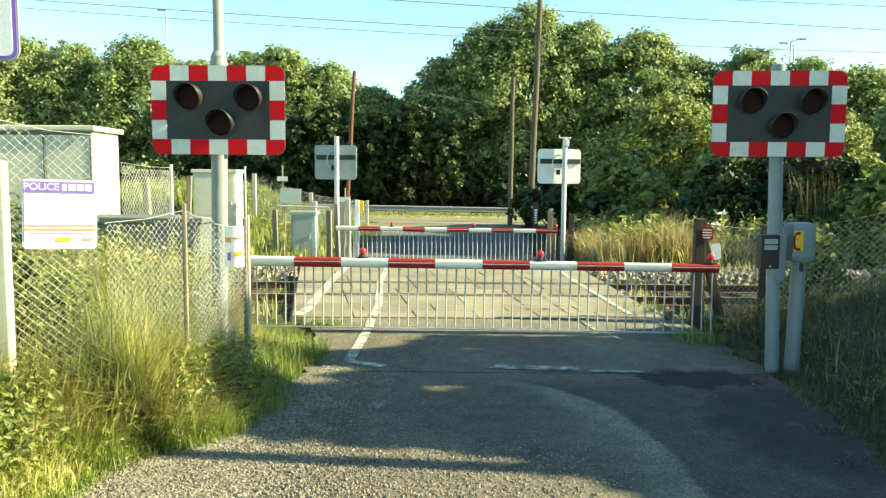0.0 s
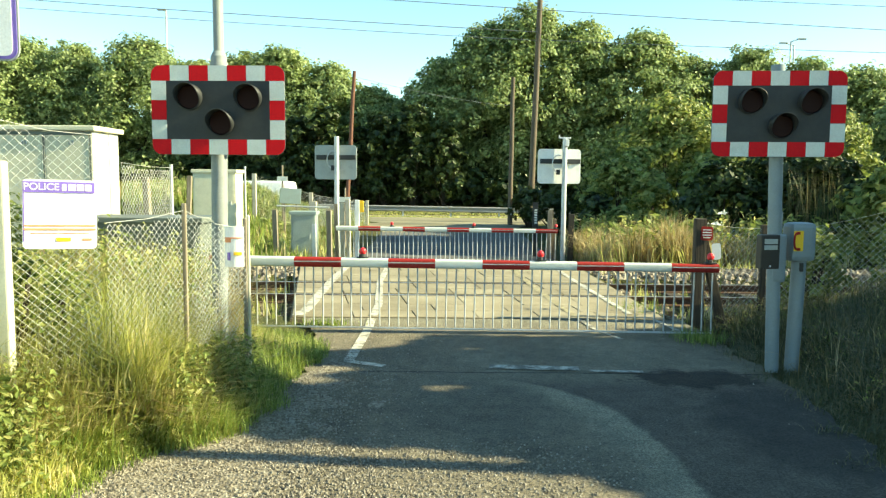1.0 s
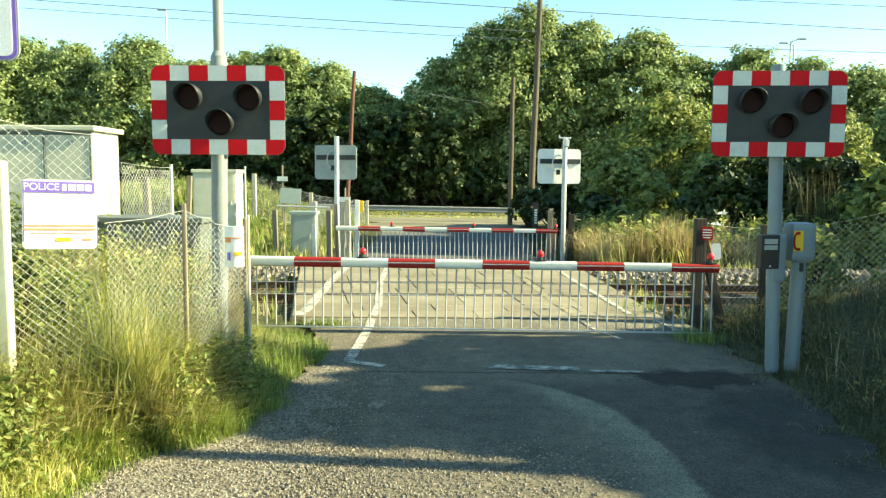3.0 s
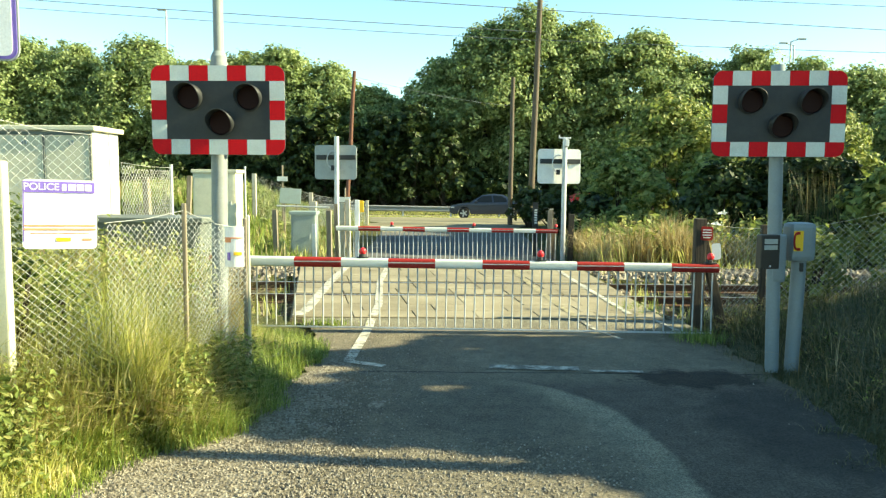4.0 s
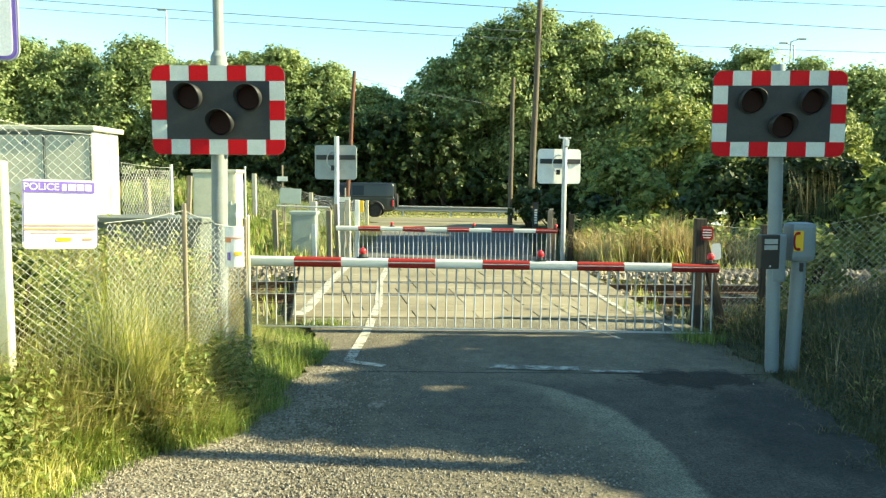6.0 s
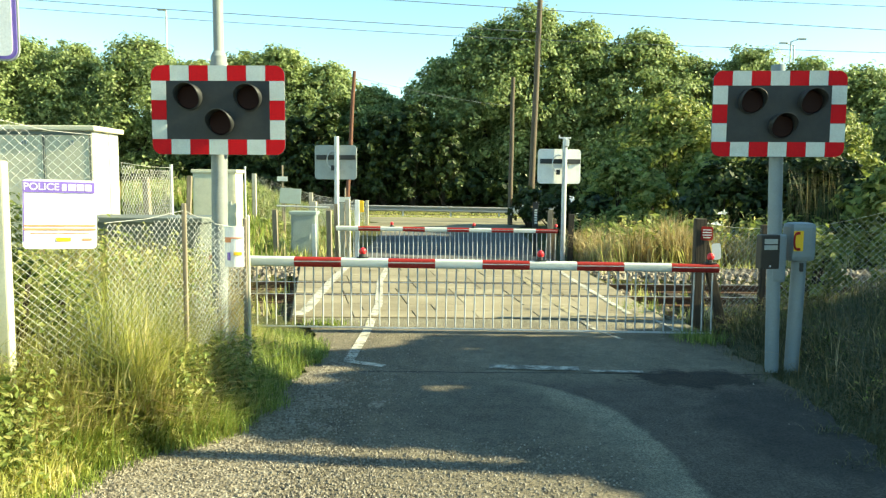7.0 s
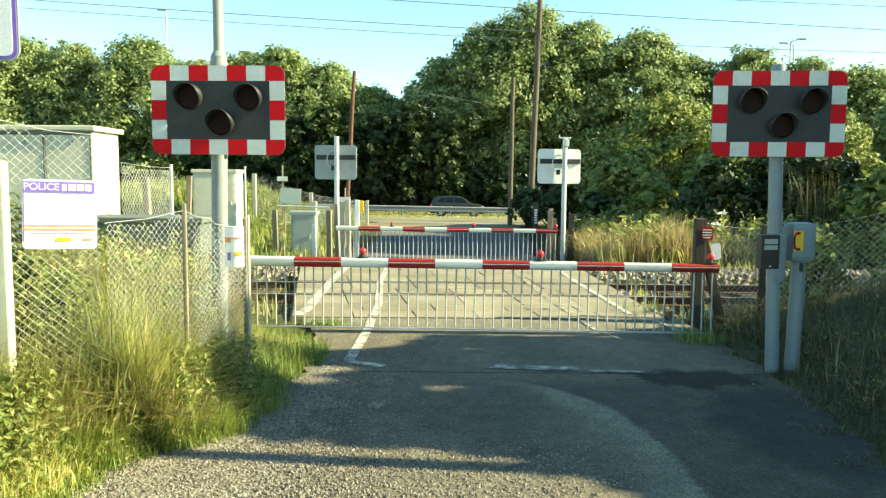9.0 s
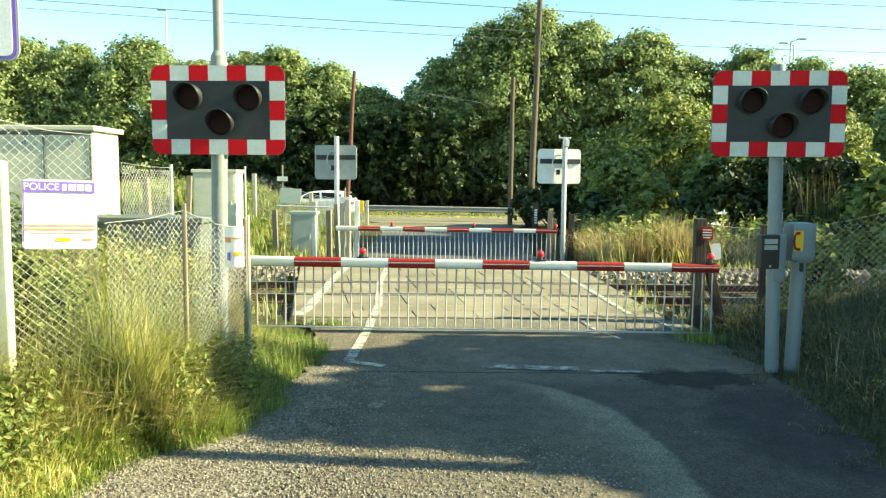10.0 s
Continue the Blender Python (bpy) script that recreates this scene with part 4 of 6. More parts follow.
ns = notice(pose(-2.612, 5.12, 1.742, 0, 1.4, 24), 0.455, 0.47, "white notice with a purple heading and orange stripes",
            [(0, 0.185, 0.43, 0.075, PURPLE), (0, -0.075, 0.44, 0.010, ORANGE), (0, -0.10, 0.44, 0.012, ORANGE), (0, -0.127, 0.36, 0.004, ORANGE), (0.02, -0.17, 0.09, 0.026, YELLOW), (0.165, -0.17, 0.06, 0.014, ORANGE), (-0.218, 0.02, 0.007, 0.41, PURPLE)])
lettering("POLICE", pose(-0.11, -0.0085, 0.185, 90, 0, 0), 0.066, SIGNWHITE, ns)
for k, (x, w) in enumerate(((0.027, 0.026), (0.075, 0.044), (0.127, 0.044), (0.176, 0.04))):
    bm = bmesh.new()
    plate(bm, [(px + x, pz + 0.185) for px, pz in rounded(w, 0.044, 0.005)], -0.009, -0.0065)
    part("printed_bar", bm, SIGNWHITE, ns)

# curved notice wrapped round the end post of the low fence
top = base("notice_sign", pose(-1.855, 6.68, 0.37), "curved white notice tied to the wire mesh", "sign", "notices")


def curved(bm, z0, z1, r, x0=-0.085, x1=0.085):
    prev = None
    for i in range(9):
        x = x0 + (x1 - x0) * i / 8
        y = -0.05 + 3.0 * x * x + r
        a, b = bm.verts.new((x, y, z0)), bm.verts.new((x, y, z1))
        c, d = bm.verts.new((x, y + 0.004, z0)), bm.verts.new((x, y + 0.004, z1))
        if prev:
            for p, q in ((0, 1), (1, 3), (3, 2), (2, 0)):
                bm.faces.new((prev[p], (a, b, c, d)[p], (a, b, c, d)[q], prev[q]))
        prev = (a, b, c, d)
    bmesh.ops.recalc_face_normals(bm, faces=bm.faces)


bm = bmesh.new()
curved(bm, 0.84, 1.20, 0)
sheet = part("sheet", bm, SIGNWHITE, top)
for z0, z1, x0, x1, mt in ((1.06, 1.105, -0.08, -0.025, ORANGE), (1.095, 1.105, -0.025, 0.08, ORANGE), (0.945, 0.975, 0.0, 0.07, YELLOW), (0.90, 0.97, -0.06, -0.03, PURPLE)):
    bm = bmesh.new()
    curved(bm, z0, z1, -0.006, x0, x1)
    part("printed_bar", bm, mt, sheet)

# large sign near the camera, of which only the lower corner shows
top = base("road_sign", pose(-2.68, 4.2, 0.2), "large white road sign with a purple border on a post", "sign")
bm = bmesh.new()
tube(bm, (-0.12, 0.06, -0.1), (-0.12, 0.06, 3.3), 0.045, seg=14)
part("post", bm, GALV, top)
bm = bmesh.new()
plate(bm, [(x, z + 2.86) for x, z in rounded(0.70, 0.86, 0.06)], 0.0, 0.01)
sheet = part("sheet", bm, GREYPAINT, top, "white sign sheet with a worn grey rim")
bm = bmesh.new()
plate(bm, [(x, z + 2.86) for x, z in rounded(0.68, 0.84, 0.05)], -0.004, -0.0005)
part("border", bm, PURPLE, sheet)
bm = bmesh.new()
plate(bm, [(x - 0.006, z + 2.868) for x, z in rounded(0.645, 0.825, 0.04)], -0.008, -0.0045)
part("face", bm, SIGNWHITE, sheet)
bm = bmesh.new()
box(bm, (0.23, -0.010, 2.555), (0.018, 0.004, 0.08), 0.001)
box(bm, (0.15, -0.010, 2.58), (0.10, 0.004, 0.02), 0.001)
part("printed_bar", bm, PURPLE, sheet)


# ---------------------------------------------------------------- posts beside the line
wood_post("fence_post", pose(-2.90, 4.93, 0.2), 0.075, 0.075, 1.90, CREAM, "pale yellowed concrete post at the tall fence", group="timber posts")
wood_post("timber_post", pose(3.50, 10.22, 0.0), 0.15, 0.13, 1.50, WOOD_DARK, "weathered dark timber post beside the barrier tip", group="timber posts")
brace = wood_post("timber_brace", pose(3.86, 10.25, 0.0, 0, -14, 0), 0.12, 0.1, 1.28, WOOD_DARK, "leaning dark timber brace against a post", "post", group="timber posts")
notice(pose(3.57, 10.14, 1.30, 0, 1), 0.16, 0.19, "small red warning notice on a timber post", [(0, 0.05, 0.12, 0.012, SIGNWHITE), (0, 0.015, 0.12, 0.012, SIGNWHITE), (0, -0.02, 0.12, 0.012, SIGNWHITE), (0, -0.055, 0.10, 0.012, SIGNWHITE)], RED_OLD).children[0].children[0].data.materials[0] = RED_OLD
notice(pose(3.70, 10.12, 1.06, 0, -6), 0.12, 0.22, "small pale tag hung beside a post", [])
wood_post("fence_stub", pose(-1.82, 7.0, 0.1), 0.028, 0.028, 1.56, CREAM, "thin pale stake at the fence end", group="timber posts")

for x, y, h, w, mt, lb in ((-4.45, 20.0, 1.42, 0.13, WOOD_GREY, "weathered timber gate post"), (-3.03, 20.0, 1.40, 0.13, WOOD_GREY, "weathered timber gate post"), (-2.80, 20.9, 1.62, 0.12, CONCRETE, "pale concrete post beside the far barrier"),
                           (-2.62, 20.85, 1.72, 0.12, CONCRETE, "pale concrete post beside the far barrier"), (-2.95, 20.9, 1.6, 0.10, WOOD_GREY, "weathered timber post beside the far barrier"), (-3.84, 22.0, 1.6, 0.17, CONCRETE, "pale concrete post with a flaking cap"),
                           (-3.45, 20.1, 1.05, 0.10, WHITE, "short white painted post"), (-7.2, 18.4, 2.0, 0.14, WOOD_GREY, "leaning grey timber post on the bank"), (-7.0, 20.5, 2.1, 0.12, WOOD_GREY, "leaning grey timber post on the bank"),
                           (3.05, 21.6, 1.45, 0.14, WOOD_GREY, "weathered timber post with peeling bark"), (3.62, 21.3, 1.35, 0.16, WOOD_DARK, "dark timber post in dry grass"), (3.22, 21.7, 1.2, 0.13, WOOD_GREY, "weathered timber post beside the far barrier")):
    wood_post("timber_post", pose(x, y, land(x, y), random.uniform(-2, 2), random.uniform(-3, 3), random.uniform(-10, 10)), w, w, h - 0.0, mt, lb, group="timber posts")

mp = base("marker_post", pose(-2.36, 20.6, -0.27), "white marker post with a yellow reflector head", "marker post")
bm = bmesh.new()
box(bm, (0, 0, 0.82), (0.13, 0.07, 1.75), 0.015)
part("post", bm, WHITE, mp)
bm = bmesh.new()
box(bm, (0.12, 0.0, 1.52), (0.12, 0.05, 0.32), 0.01)
part("reflector", bm, YELLOW, mp, "yellow reflector plate")

bp = base("black_marker_board", pose(2.72, 22.2, -0.2), "narrow black board with faded white bars", "marker board")
bm = bmesh.new()
box(bm, (0, 0, 0.75), (0.16, 0.05, 1.6), 0.01)
bd = part("board", bm, BLACK, bp)
for k in range(6):
    bm = bmesh.new()
    box(bm, (0.01, -0.028, 0.95 + 0.075 * k), (0.08, 0.006, 0.045), 0.002)
    part("printed_bar", bm, DULLWHITE, bd)

tilt = base("leaning_board", pose(-4.92, 24.2, land(-4.92, 24.2)), "pale weathered board leaning on the bank", "board")
bm = bmesh.new()
box(bm, (0, 0, 0.0), (0.68, 0.03, 0.50), 0.01)
o = part("panel", bm, TEAL, tilt)
o.matrix_basis = pose(0, 0, 1.43 - land(-4.92, 24.2), -10, 3, 0)
bm = bmesh.new()
for dx in (-0.2, 0.2):
    tube(bm, (dx, 0.03, -0.1), (dx, 0.03, 1.4 - land(-4.92, 24.2)), 0.03, seg=8)
part("leg", bm, WOOD_GREY, tilt)

# small plate signs on stakes
for x, y, zt, zp in ((-5.55, 26.0, 2.45, 1.98), (-3.2, 24.5, 1.7, 1.33)):
    st = base("plate_sign", pose(x, y, land(x, y)), "small pale plate on a thin stake", "sign", "plate signs")
    bm = bmesh.new()
    tube(bm, (0, 0, -0.1), (0, 0, zt - land(x, y)), 0.03, seg=8)
    part("stake", bm, WOOD_GREY, st)
    bm = bmesh.new()
    box(bm, (0, -0.04, zp - land(x, y)), (0.36, 0.02, 0.16), 0.005)
    part("plate", bm, DULLWHITE, st)
bm = bmesh.new()
tube(bm, (0, 0, -0.2), (0, 0, 2.1), 0.03, seg=10)
o = part("steel_pole", bm, GALV)
o.matrix_basis = pose(-6.05, 23.0, land(-6.05, 23.0))
tagged(o, "thin galvanised pole on the bank", "pole")


# ---------------------------------------------------------------- poles, lamps, wires
def pole(x0, y0, x1, z1, r, mat, label, group="wood poles"):
    z0 = land(x0, y0)
    bm = bmesh.new()
    n = 8
    pts = [(x0 + (x1 - x0) * k / n + 0.006 * math.sin(k * 1.7), y0, z0 - 0.4 + (z1 - z0 + 0.4) * k / n) for k in range(n + 1)]
    line_tube(bm, pts, [r * (1 - 0.25 * k / n) for k in range(n + 1)], 14)
    return tagged(part("utility_pole", bm, mat), label, "pole", group)


pole(-3.55, 27.0, -3.18, 5.79, 0.085, WOOD_RED, "thin reddish-brown timber pole leaning slightly")
pole(3.01, 34.0, 3.06, 6.55, 0.115, WOOD_POLE, "grey timber utility pole with pale marks")
pole(4.08, 35.5, 4.42, 11.6, 0.155, WOOD_POLE, "tall grey timber utility pole carrying wires")
pole(7.05, 4.50, 7.05, 6.4, 0.11, WOOD_GREY, "grey timber utility pole at the side of the lane")
for k in range(2):
    bm = bmesh.new()
    box(bm, (3.02 + 0.05 * k, 33.84, 0.75 - 0.28 * k), (0.14, 0.02, 0.04 + 0.02 * k), 0.003)
    tagged(part("pole_plate", bm, DULLWHITE), "small pale plate fixed to a timber pole", "plate", "pole plates")


def street_lamp(x, y, ztop, arm, label):
    z0 = land(x, y)
    top = base("street_lamp", pose(x, y, z0), label, "street lamp", "street lamps")
    bm = bmesh.new()
    tube(bm, (0, 0, -0.2), (0, 0, ztop - z0), 0.16, 0.09, 12)
    part("column", bm, GALV, top)
    bm = bmesh.new()
    tube(bm, (0, 0, ztop - z0 - 0.05), (arm, 0, ztop - z0 + 0.25 * abs(arm) ** 0.5), 0.06, 0.05, 10)
    a = part("arm", bm, GALV, top)
    bm = bmesh.new()
    box(bm, (arm * 1.15, 0, ztop - z0 + 0.25 * abs(arm) ** 0.5), (0.95, 0.35, 0.16), 0.05)
    part("lantern", bm, GREYPAINT, a, "flat grey lantern")


street_lamp(-29.0, 80, 19.2, -0.35, "tall pale steel street lamp above the trees")
street_lamp(37.0, 82, 17.0, 1.0, "tall pale steel street lamp above the trees")
street_lamp(41.0, 90, 18.0, -1.1, "tall pale steel street lamp above the trees")


def wire(p0, p1, sag, r, label="thin dark overhead wire"):
    p0, p1 = Vector(p0), Vector(p1)
    bm = bmesh.new()
    n = 16
    pts = [p0.lerp(p1, k / n) - Vector((0, 0, sag * 4 * (k / n) * (1 - k / n))) for k in range(n + 1)]
    line_tube(bm, pts, r, 5)
    tagged(part("overhead_wire", bm, CABLE), label, "wire", "overhead wires")


wire((-60, 33.5, 13.0), (4.38, 35.4, 8.80), 0.42, 0.016)
wire((-60, 33.5, 12.6), (4.36, 35.4, 8.42), 0.42, 0.013)
wire((4.38, 35.4, 8.45), (60, 33.0, 7.4), 0.35, 0.013)
wire((-12, 36.0, 10.9), (60, 33.0, 7.1), 0.35, 0.016)
wire((2, 36.0, 10.9), (60, 32.5, 8.4), 0.2, 0.013)
wire((-3.19, 27.0, 5.6), (2.9, 34.0, 5.3), 0.12, 0.006)


# ---------------------------------------------------------------- guard rail of the main road
def build_guard_rail():
    top = base("guard_rail", pose(0, 0, 0), "galvanised steel guard rail along the median", "guard rail")
    prof = [(0, 0.0), (-0.08, 0.03), (-0.08, 0.09), (0.0, 0.14), (0.01, 0.18), (0.0, 0.22), (-0.08, 0.27), (-0.08, 0.33), (0, 0.36)]
    bm = bmesh.new()

    def at_(x):
        d = 50.0
        return d - x * SKEW, main_z(d) + 0.30 + (0.055 - 0.010 * x)
    prev = None
    for x in np.arange(-160, 161, 4.0):
        y, z = at_(max(-14, min(14, x)))
        y = 50.0 - x * SKEW
        ring = [bm.verts.new((x, y + p, z + q)) for p, q in prof]
        if prev:
            for i in range(len(prof) - 1):
                bm.faces.new((prev[i], ring[i], ring[i + 1], prev[i + 1]))
        prev = ring
    part("beam", bm, RAILSTEEL, top, "corrugated steel beam")
    bm = bmesh.new()
    box(bm, (0, 0, 0), (0.1, 0.12, 0.95), 0.01)
    me = None
    for x in np.arange(-47.5, 48, 3.2):
        y, z = at_(max(-14, min(14, x)))
        mm = pose(x, 50.08 - x * SKEW, z - 0.1)
        if me is None:
            o = part("post", bm, GALV, top)
            o.matrix_basis = mm
            me = o.data
        else:
            share("post", me, top, mm)


build_guard_rail()


# ---------------------------------------------------------------- trees and shrubs
def leaf_mesh(name, centers, normals, size, material, rng, long=1.5):
    """Folded leaf sprays, each of two faces, at the centres given."""
    n = len(centers)
    nn = normals + rng.normal(0, 0.42, (n, 3))
    nn /= np.linalg.norm(nn, axis=1, keepdims=True) + 1e-9
    up = rng.normal(0, 1, (n, 3))
    u = np.cross(nn, up)
    u /= np.linalg.norm(u, axis=1, keepdims=True) + 1e-9
    v = np.cross(nn, u)
    s = size * rng.uniform(0.55, 1.35, (n, 1))
    a = centers - u * s * long * 0.5
    b = centers + u * s * long * 0.5
    c = centers + v * s * 0.5 + nn * s * 0.16 + u * s * 0.1
    d = centers - v * s * 0.5 + nn * s * 0.16 - u * s * 0.05
    verts = np.stack([a, c, b, d], axis=1).reshape(-1, 3)
    faces = np.arange(n * 4).reshape(n, 4)
    tri = np.concatenate([faces[:, [0, 1, 2]], faces[:, [0, 2, 3]]])
    me = bpy.data.meshes.new(name)
    me.from_pydata(verts.tolist(), [], tri.tolist())
    me.materials.append(material)
    return me


def crown_points(lobes, density, rng, clump=0.45, inner=0.25):
    """Leaf places in clumps over rounded lobes; lobes: centre and radii."""
    cs, ns = [], []
    for c, r in lobes:
        c, r = np.array(c), np.array(r)
        area = 4 * math.pi * (np.mean(r ** 1.6)) ** (2 / 1.6)
        k = max(6, int(area * density / 13))
        d = rng.normal(0, 1, (k, 3))
        d /= np.linalg.norm(d, axis=1, keepdims=True)
        d[:, 2] = np.where(d[:, 2] < -0.55, -d[:, 2], d[:, 2])
        rad = np.where(rng.random((k, 1)) < inner, rng.uniform(0.4, 0.9, (k, 1)), rng.uniform(0.88, 1.10, (k, 1)))
        rad = rad * np.array([[1 + 0.38 * noise.noise((q[0] * 2.1 + c[0], q[1] * 2.1 + c[1], q[2] * 2.1 + c[2]))] for q in d])
        heads = c + d * r * rad
        m = rng.integers(7, 19, k)
        idx = np.repeat(np.arange(k), m)
        off = rng.normal(0, clump * 0.5, (len(idx), 3))
        off[:, 2] *= 0.75
        cs.append(heads[idx] + off)
        ns.append(d[idx] * 0.9 + np.array([0, 0, 0.35]))
    return np.concatenate(cs), np.concatenate(ns)


def tree(x, y, ztop, half, label, seed, leaf=0.30, density=26, mat=None, low=0.22, trunk=0.28, name="tree", cat="tree"):
    rng = np.random.default_rng(seed)
    z0 = land(x, y)
    h = ztop - z0
    top = base(name, pose(x, y, z0), label, cat)
    lobes = []
    K = 40 if half > 3.0 else 24 if half > 1.2 else 12
    for k in range(K):
        t = (k + 0.5) / K
        zz = h * (low + (0.94 - low) * t)
        wide = half * (1.0 - 0.25 * (1 - t) ** 3 - 0.72 * max(0.0, t - 0.42) ** 1.7 / 0.40)
        a = k * 2.4 + rng.uniform(-0.5, 0.5)
        rr = half * (rng.uniform(0.17, 0.36) if half > 3.0 else rng.uniform(0.22, 0.42))
        off = max(0.0, wide * rng.uniform(0.88, 1.08) - rr)
        lobes.append(((off * math.cos(a), off * math.sin(a), min(zz, h - rr * 0.7)), (rr * rng.uniform(0.9, 1.25), rr * rng.uniform(0.9, 1.25), rr * rng.uniform(0.6, 0.9))))
    lobes.append(((rng.uniform(-0.15, 0.15) * half, 0, h - half * 0.30), (half * 0.38, half * 0.38, half * 0.30)))
    lobes.append(((0, 0, h * (0.44 + low * 0.5)), (half * 0.55, half * 0.55, h * (0.88 - low) * 0.45)))
    bm = bmesh.new()
    if trunk:
        tube(bm, (0, 0, -0.3), (0, 0, h * 0.45), trunk, trunk * 0.55, 9)
        for c, r in lobes[:9]:
            s = Vector((0, 0, h * rng.uniform(0.18, 0.42)))
            mid = s.lerp(Vector(c), 0.5) + Vector((0, 0, 0.3))
            tube(bm, s, mid, trunk * 0.4, trunk * 0.24, 6)
            tube(bm, mid, c, trunk * 0.24, trunk * 0.08, 6)
        part("trunk", bm, BARK, top, "dark trunk with limbs")
    else:
        for c, r in lobes[::2]:
            tube(bm, (0, 0, -0.1), c, 0.05, 0.015, 5)
        part("stem", bm, BARK, top, "thin woody stems")
    cs, ns = crown_points(lobes, density, rng, clump=half * 0.07 + 0.10)
    o = new("crown", leaf_mesh("crown", cs, ns, leaf, mat or LEAF_MID, rng))
    o.parent = top
    o["label"] = "dense green leaf crown"
    return top


FAR_TREES = [
    (-44.8, 80.5, 16.2, 6.1), (-38.5, 79.6, 15.3, 4.7), (-30.8, 78.4, 15.5, 5.9), (-25.3, 77.6, 13.6, 4.1), (-20.3, 76.9, 14.4, 4.3), (-16.1, 76.3, 14.8, 4.9),
    (-11.3, 75.6, 12.9, 4.5), (-7.6, 75.1, 10.8, 3.9), (-3.9, 74.5, 9.7, 3.4), (-0.1, 74.0, 13.6, 4.1), (3.5, 66.4, 15.3, 4.2), (7.7, 65.8, 16.3, 5.2),
    (11.7, 65.1, 15.1, 4.2), (16.6, 64.3, 15.1, 4.6), (20.5, 63.7, 13.1, 3.6), (25.2, 62.9, 13.4, 4.5), (29.5, 62.2, 12.6, 4.0), (33.8, 61.6, 12.1, 4.2),
    (-52.8, 81.7, 15.9, 6.7), (39.1, 60.7, 12.5, 5.1),
]
for k, (x, y, zt, hw) in enumerate(FAR_TREES):
    if x > 3:
        # this end of the row stands further back and lower
        x, y, zt, hw = x * 1.1, y * 1.1, zt * 1.1 - (0.2 if x < 16 else 1.1), hw * 1.1
    tree(x, y, zt, hw * 1.28, "broad leafy deciduous tree in full summer leaf", 100 + k, leaf=0.24, density=20 if k < 18 else 7, low=0.12)
# second rank that closes the gaps
for k in range(15):
    x = -50 + 7.2 * k
    hh = 9.5 + 2.0 * math.sin(k * 1.9) - (2.2 if -14 < x < 2 else 0)
    tree(x, 80 - 0.15 * x + (k % 3), hh, 5.2, "leafy tree in the rank behind", 300 + k, leaf=0.46, density=6, low=0.12)
# undergrowth along the far side of the road, tree shade put into its dark leaves
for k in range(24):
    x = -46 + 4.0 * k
    tree(x, 69.0 - 0.15 * x + 1.2 * math.sin(k * 2.3), 3.0 + 1.1 * math.sin(k * 1.3), 2.9, "shrub under the trees with shade put into its leaf colour", 500 + k, leaf=0.36, density=11, mat=LEAF_DARK, low=0.15, trunk=0, name="shrub", cat="shrub")

# tall shrubs added so their dark leaves give the shade below the crowns
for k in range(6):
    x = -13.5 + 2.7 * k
    tree(x, 67.2 - 0.15 * x, 7.6 + 0.9 * math.sin(k * 2.1), 2.7, "tall added shrub with tree shade put into its leaf colour", 560 + k, leaf=0.32, density=13, mat=LEAF_DARK, low=0.08, trunk=0, name="shrub", cat="shrub")
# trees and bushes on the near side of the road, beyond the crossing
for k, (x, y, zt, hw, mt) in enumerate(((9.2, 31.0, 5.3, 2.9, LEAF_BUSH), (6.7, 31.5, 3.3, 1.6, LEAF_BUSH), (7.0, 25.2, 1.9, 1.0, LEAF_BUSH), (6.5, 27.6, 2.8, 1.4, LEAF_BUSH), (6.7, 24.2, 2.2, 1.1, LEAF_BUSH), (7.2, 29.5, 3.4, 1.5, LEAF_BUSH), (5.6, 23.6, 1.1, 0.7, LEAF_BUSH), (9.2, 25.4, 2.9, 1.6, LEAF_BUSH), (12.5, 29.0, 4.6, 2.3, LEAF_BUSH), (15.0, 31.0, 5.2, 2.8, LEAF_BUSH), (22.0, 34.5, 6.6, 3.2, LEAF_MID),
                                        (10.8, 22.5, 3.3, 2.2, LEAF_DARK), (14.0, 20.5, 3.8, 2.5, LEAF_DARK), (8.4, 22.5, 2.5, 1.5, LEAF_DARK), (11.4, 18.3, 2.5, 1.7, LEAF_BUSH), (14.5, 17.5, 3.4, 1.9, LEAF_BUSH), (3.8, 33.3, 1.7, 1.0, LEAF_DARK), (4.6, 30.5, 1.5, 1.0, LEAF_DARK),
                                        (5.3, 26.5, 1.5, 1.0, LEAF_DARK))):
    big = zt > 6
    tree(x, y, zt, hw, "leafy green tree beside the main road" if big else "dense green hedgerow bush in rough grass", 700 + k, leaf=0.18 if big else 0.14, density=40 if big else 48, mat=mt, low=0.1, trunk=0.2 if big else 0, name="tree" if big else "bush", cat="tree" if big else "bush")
# brambles beside the near verge
for k, (x, y, zt, hw) in enumerate(((6.9, 10.6, 1.75, 0.9), (8.2, 11.0, 2.2, 1.1), (5.4, 10.9, 1.25, 0.5))):
    tree(x, y, zt, hw, "bramble bush beside the wire fence", 760 + k, leaf=0.075, density=140, mat=LEAF_BUSH, low=0.1, trunk=0, name="bush", cat="bush")
for k, (x, y, zt, hw) in enumerate(((-3.05, 5.2, 1.85, 0.28), (-2.95, 5.75, 1.25, 0.42), (-3.1, 4.55, 1.2, 0.3))):
    tree(x, y, zt, hw, "leafy weeds growing through the wire fence", 780 + k, leaf=0.035, density=500, mat=LEAF_BUSH, low=0.08, trunk=0, name="bush", cat="bush")

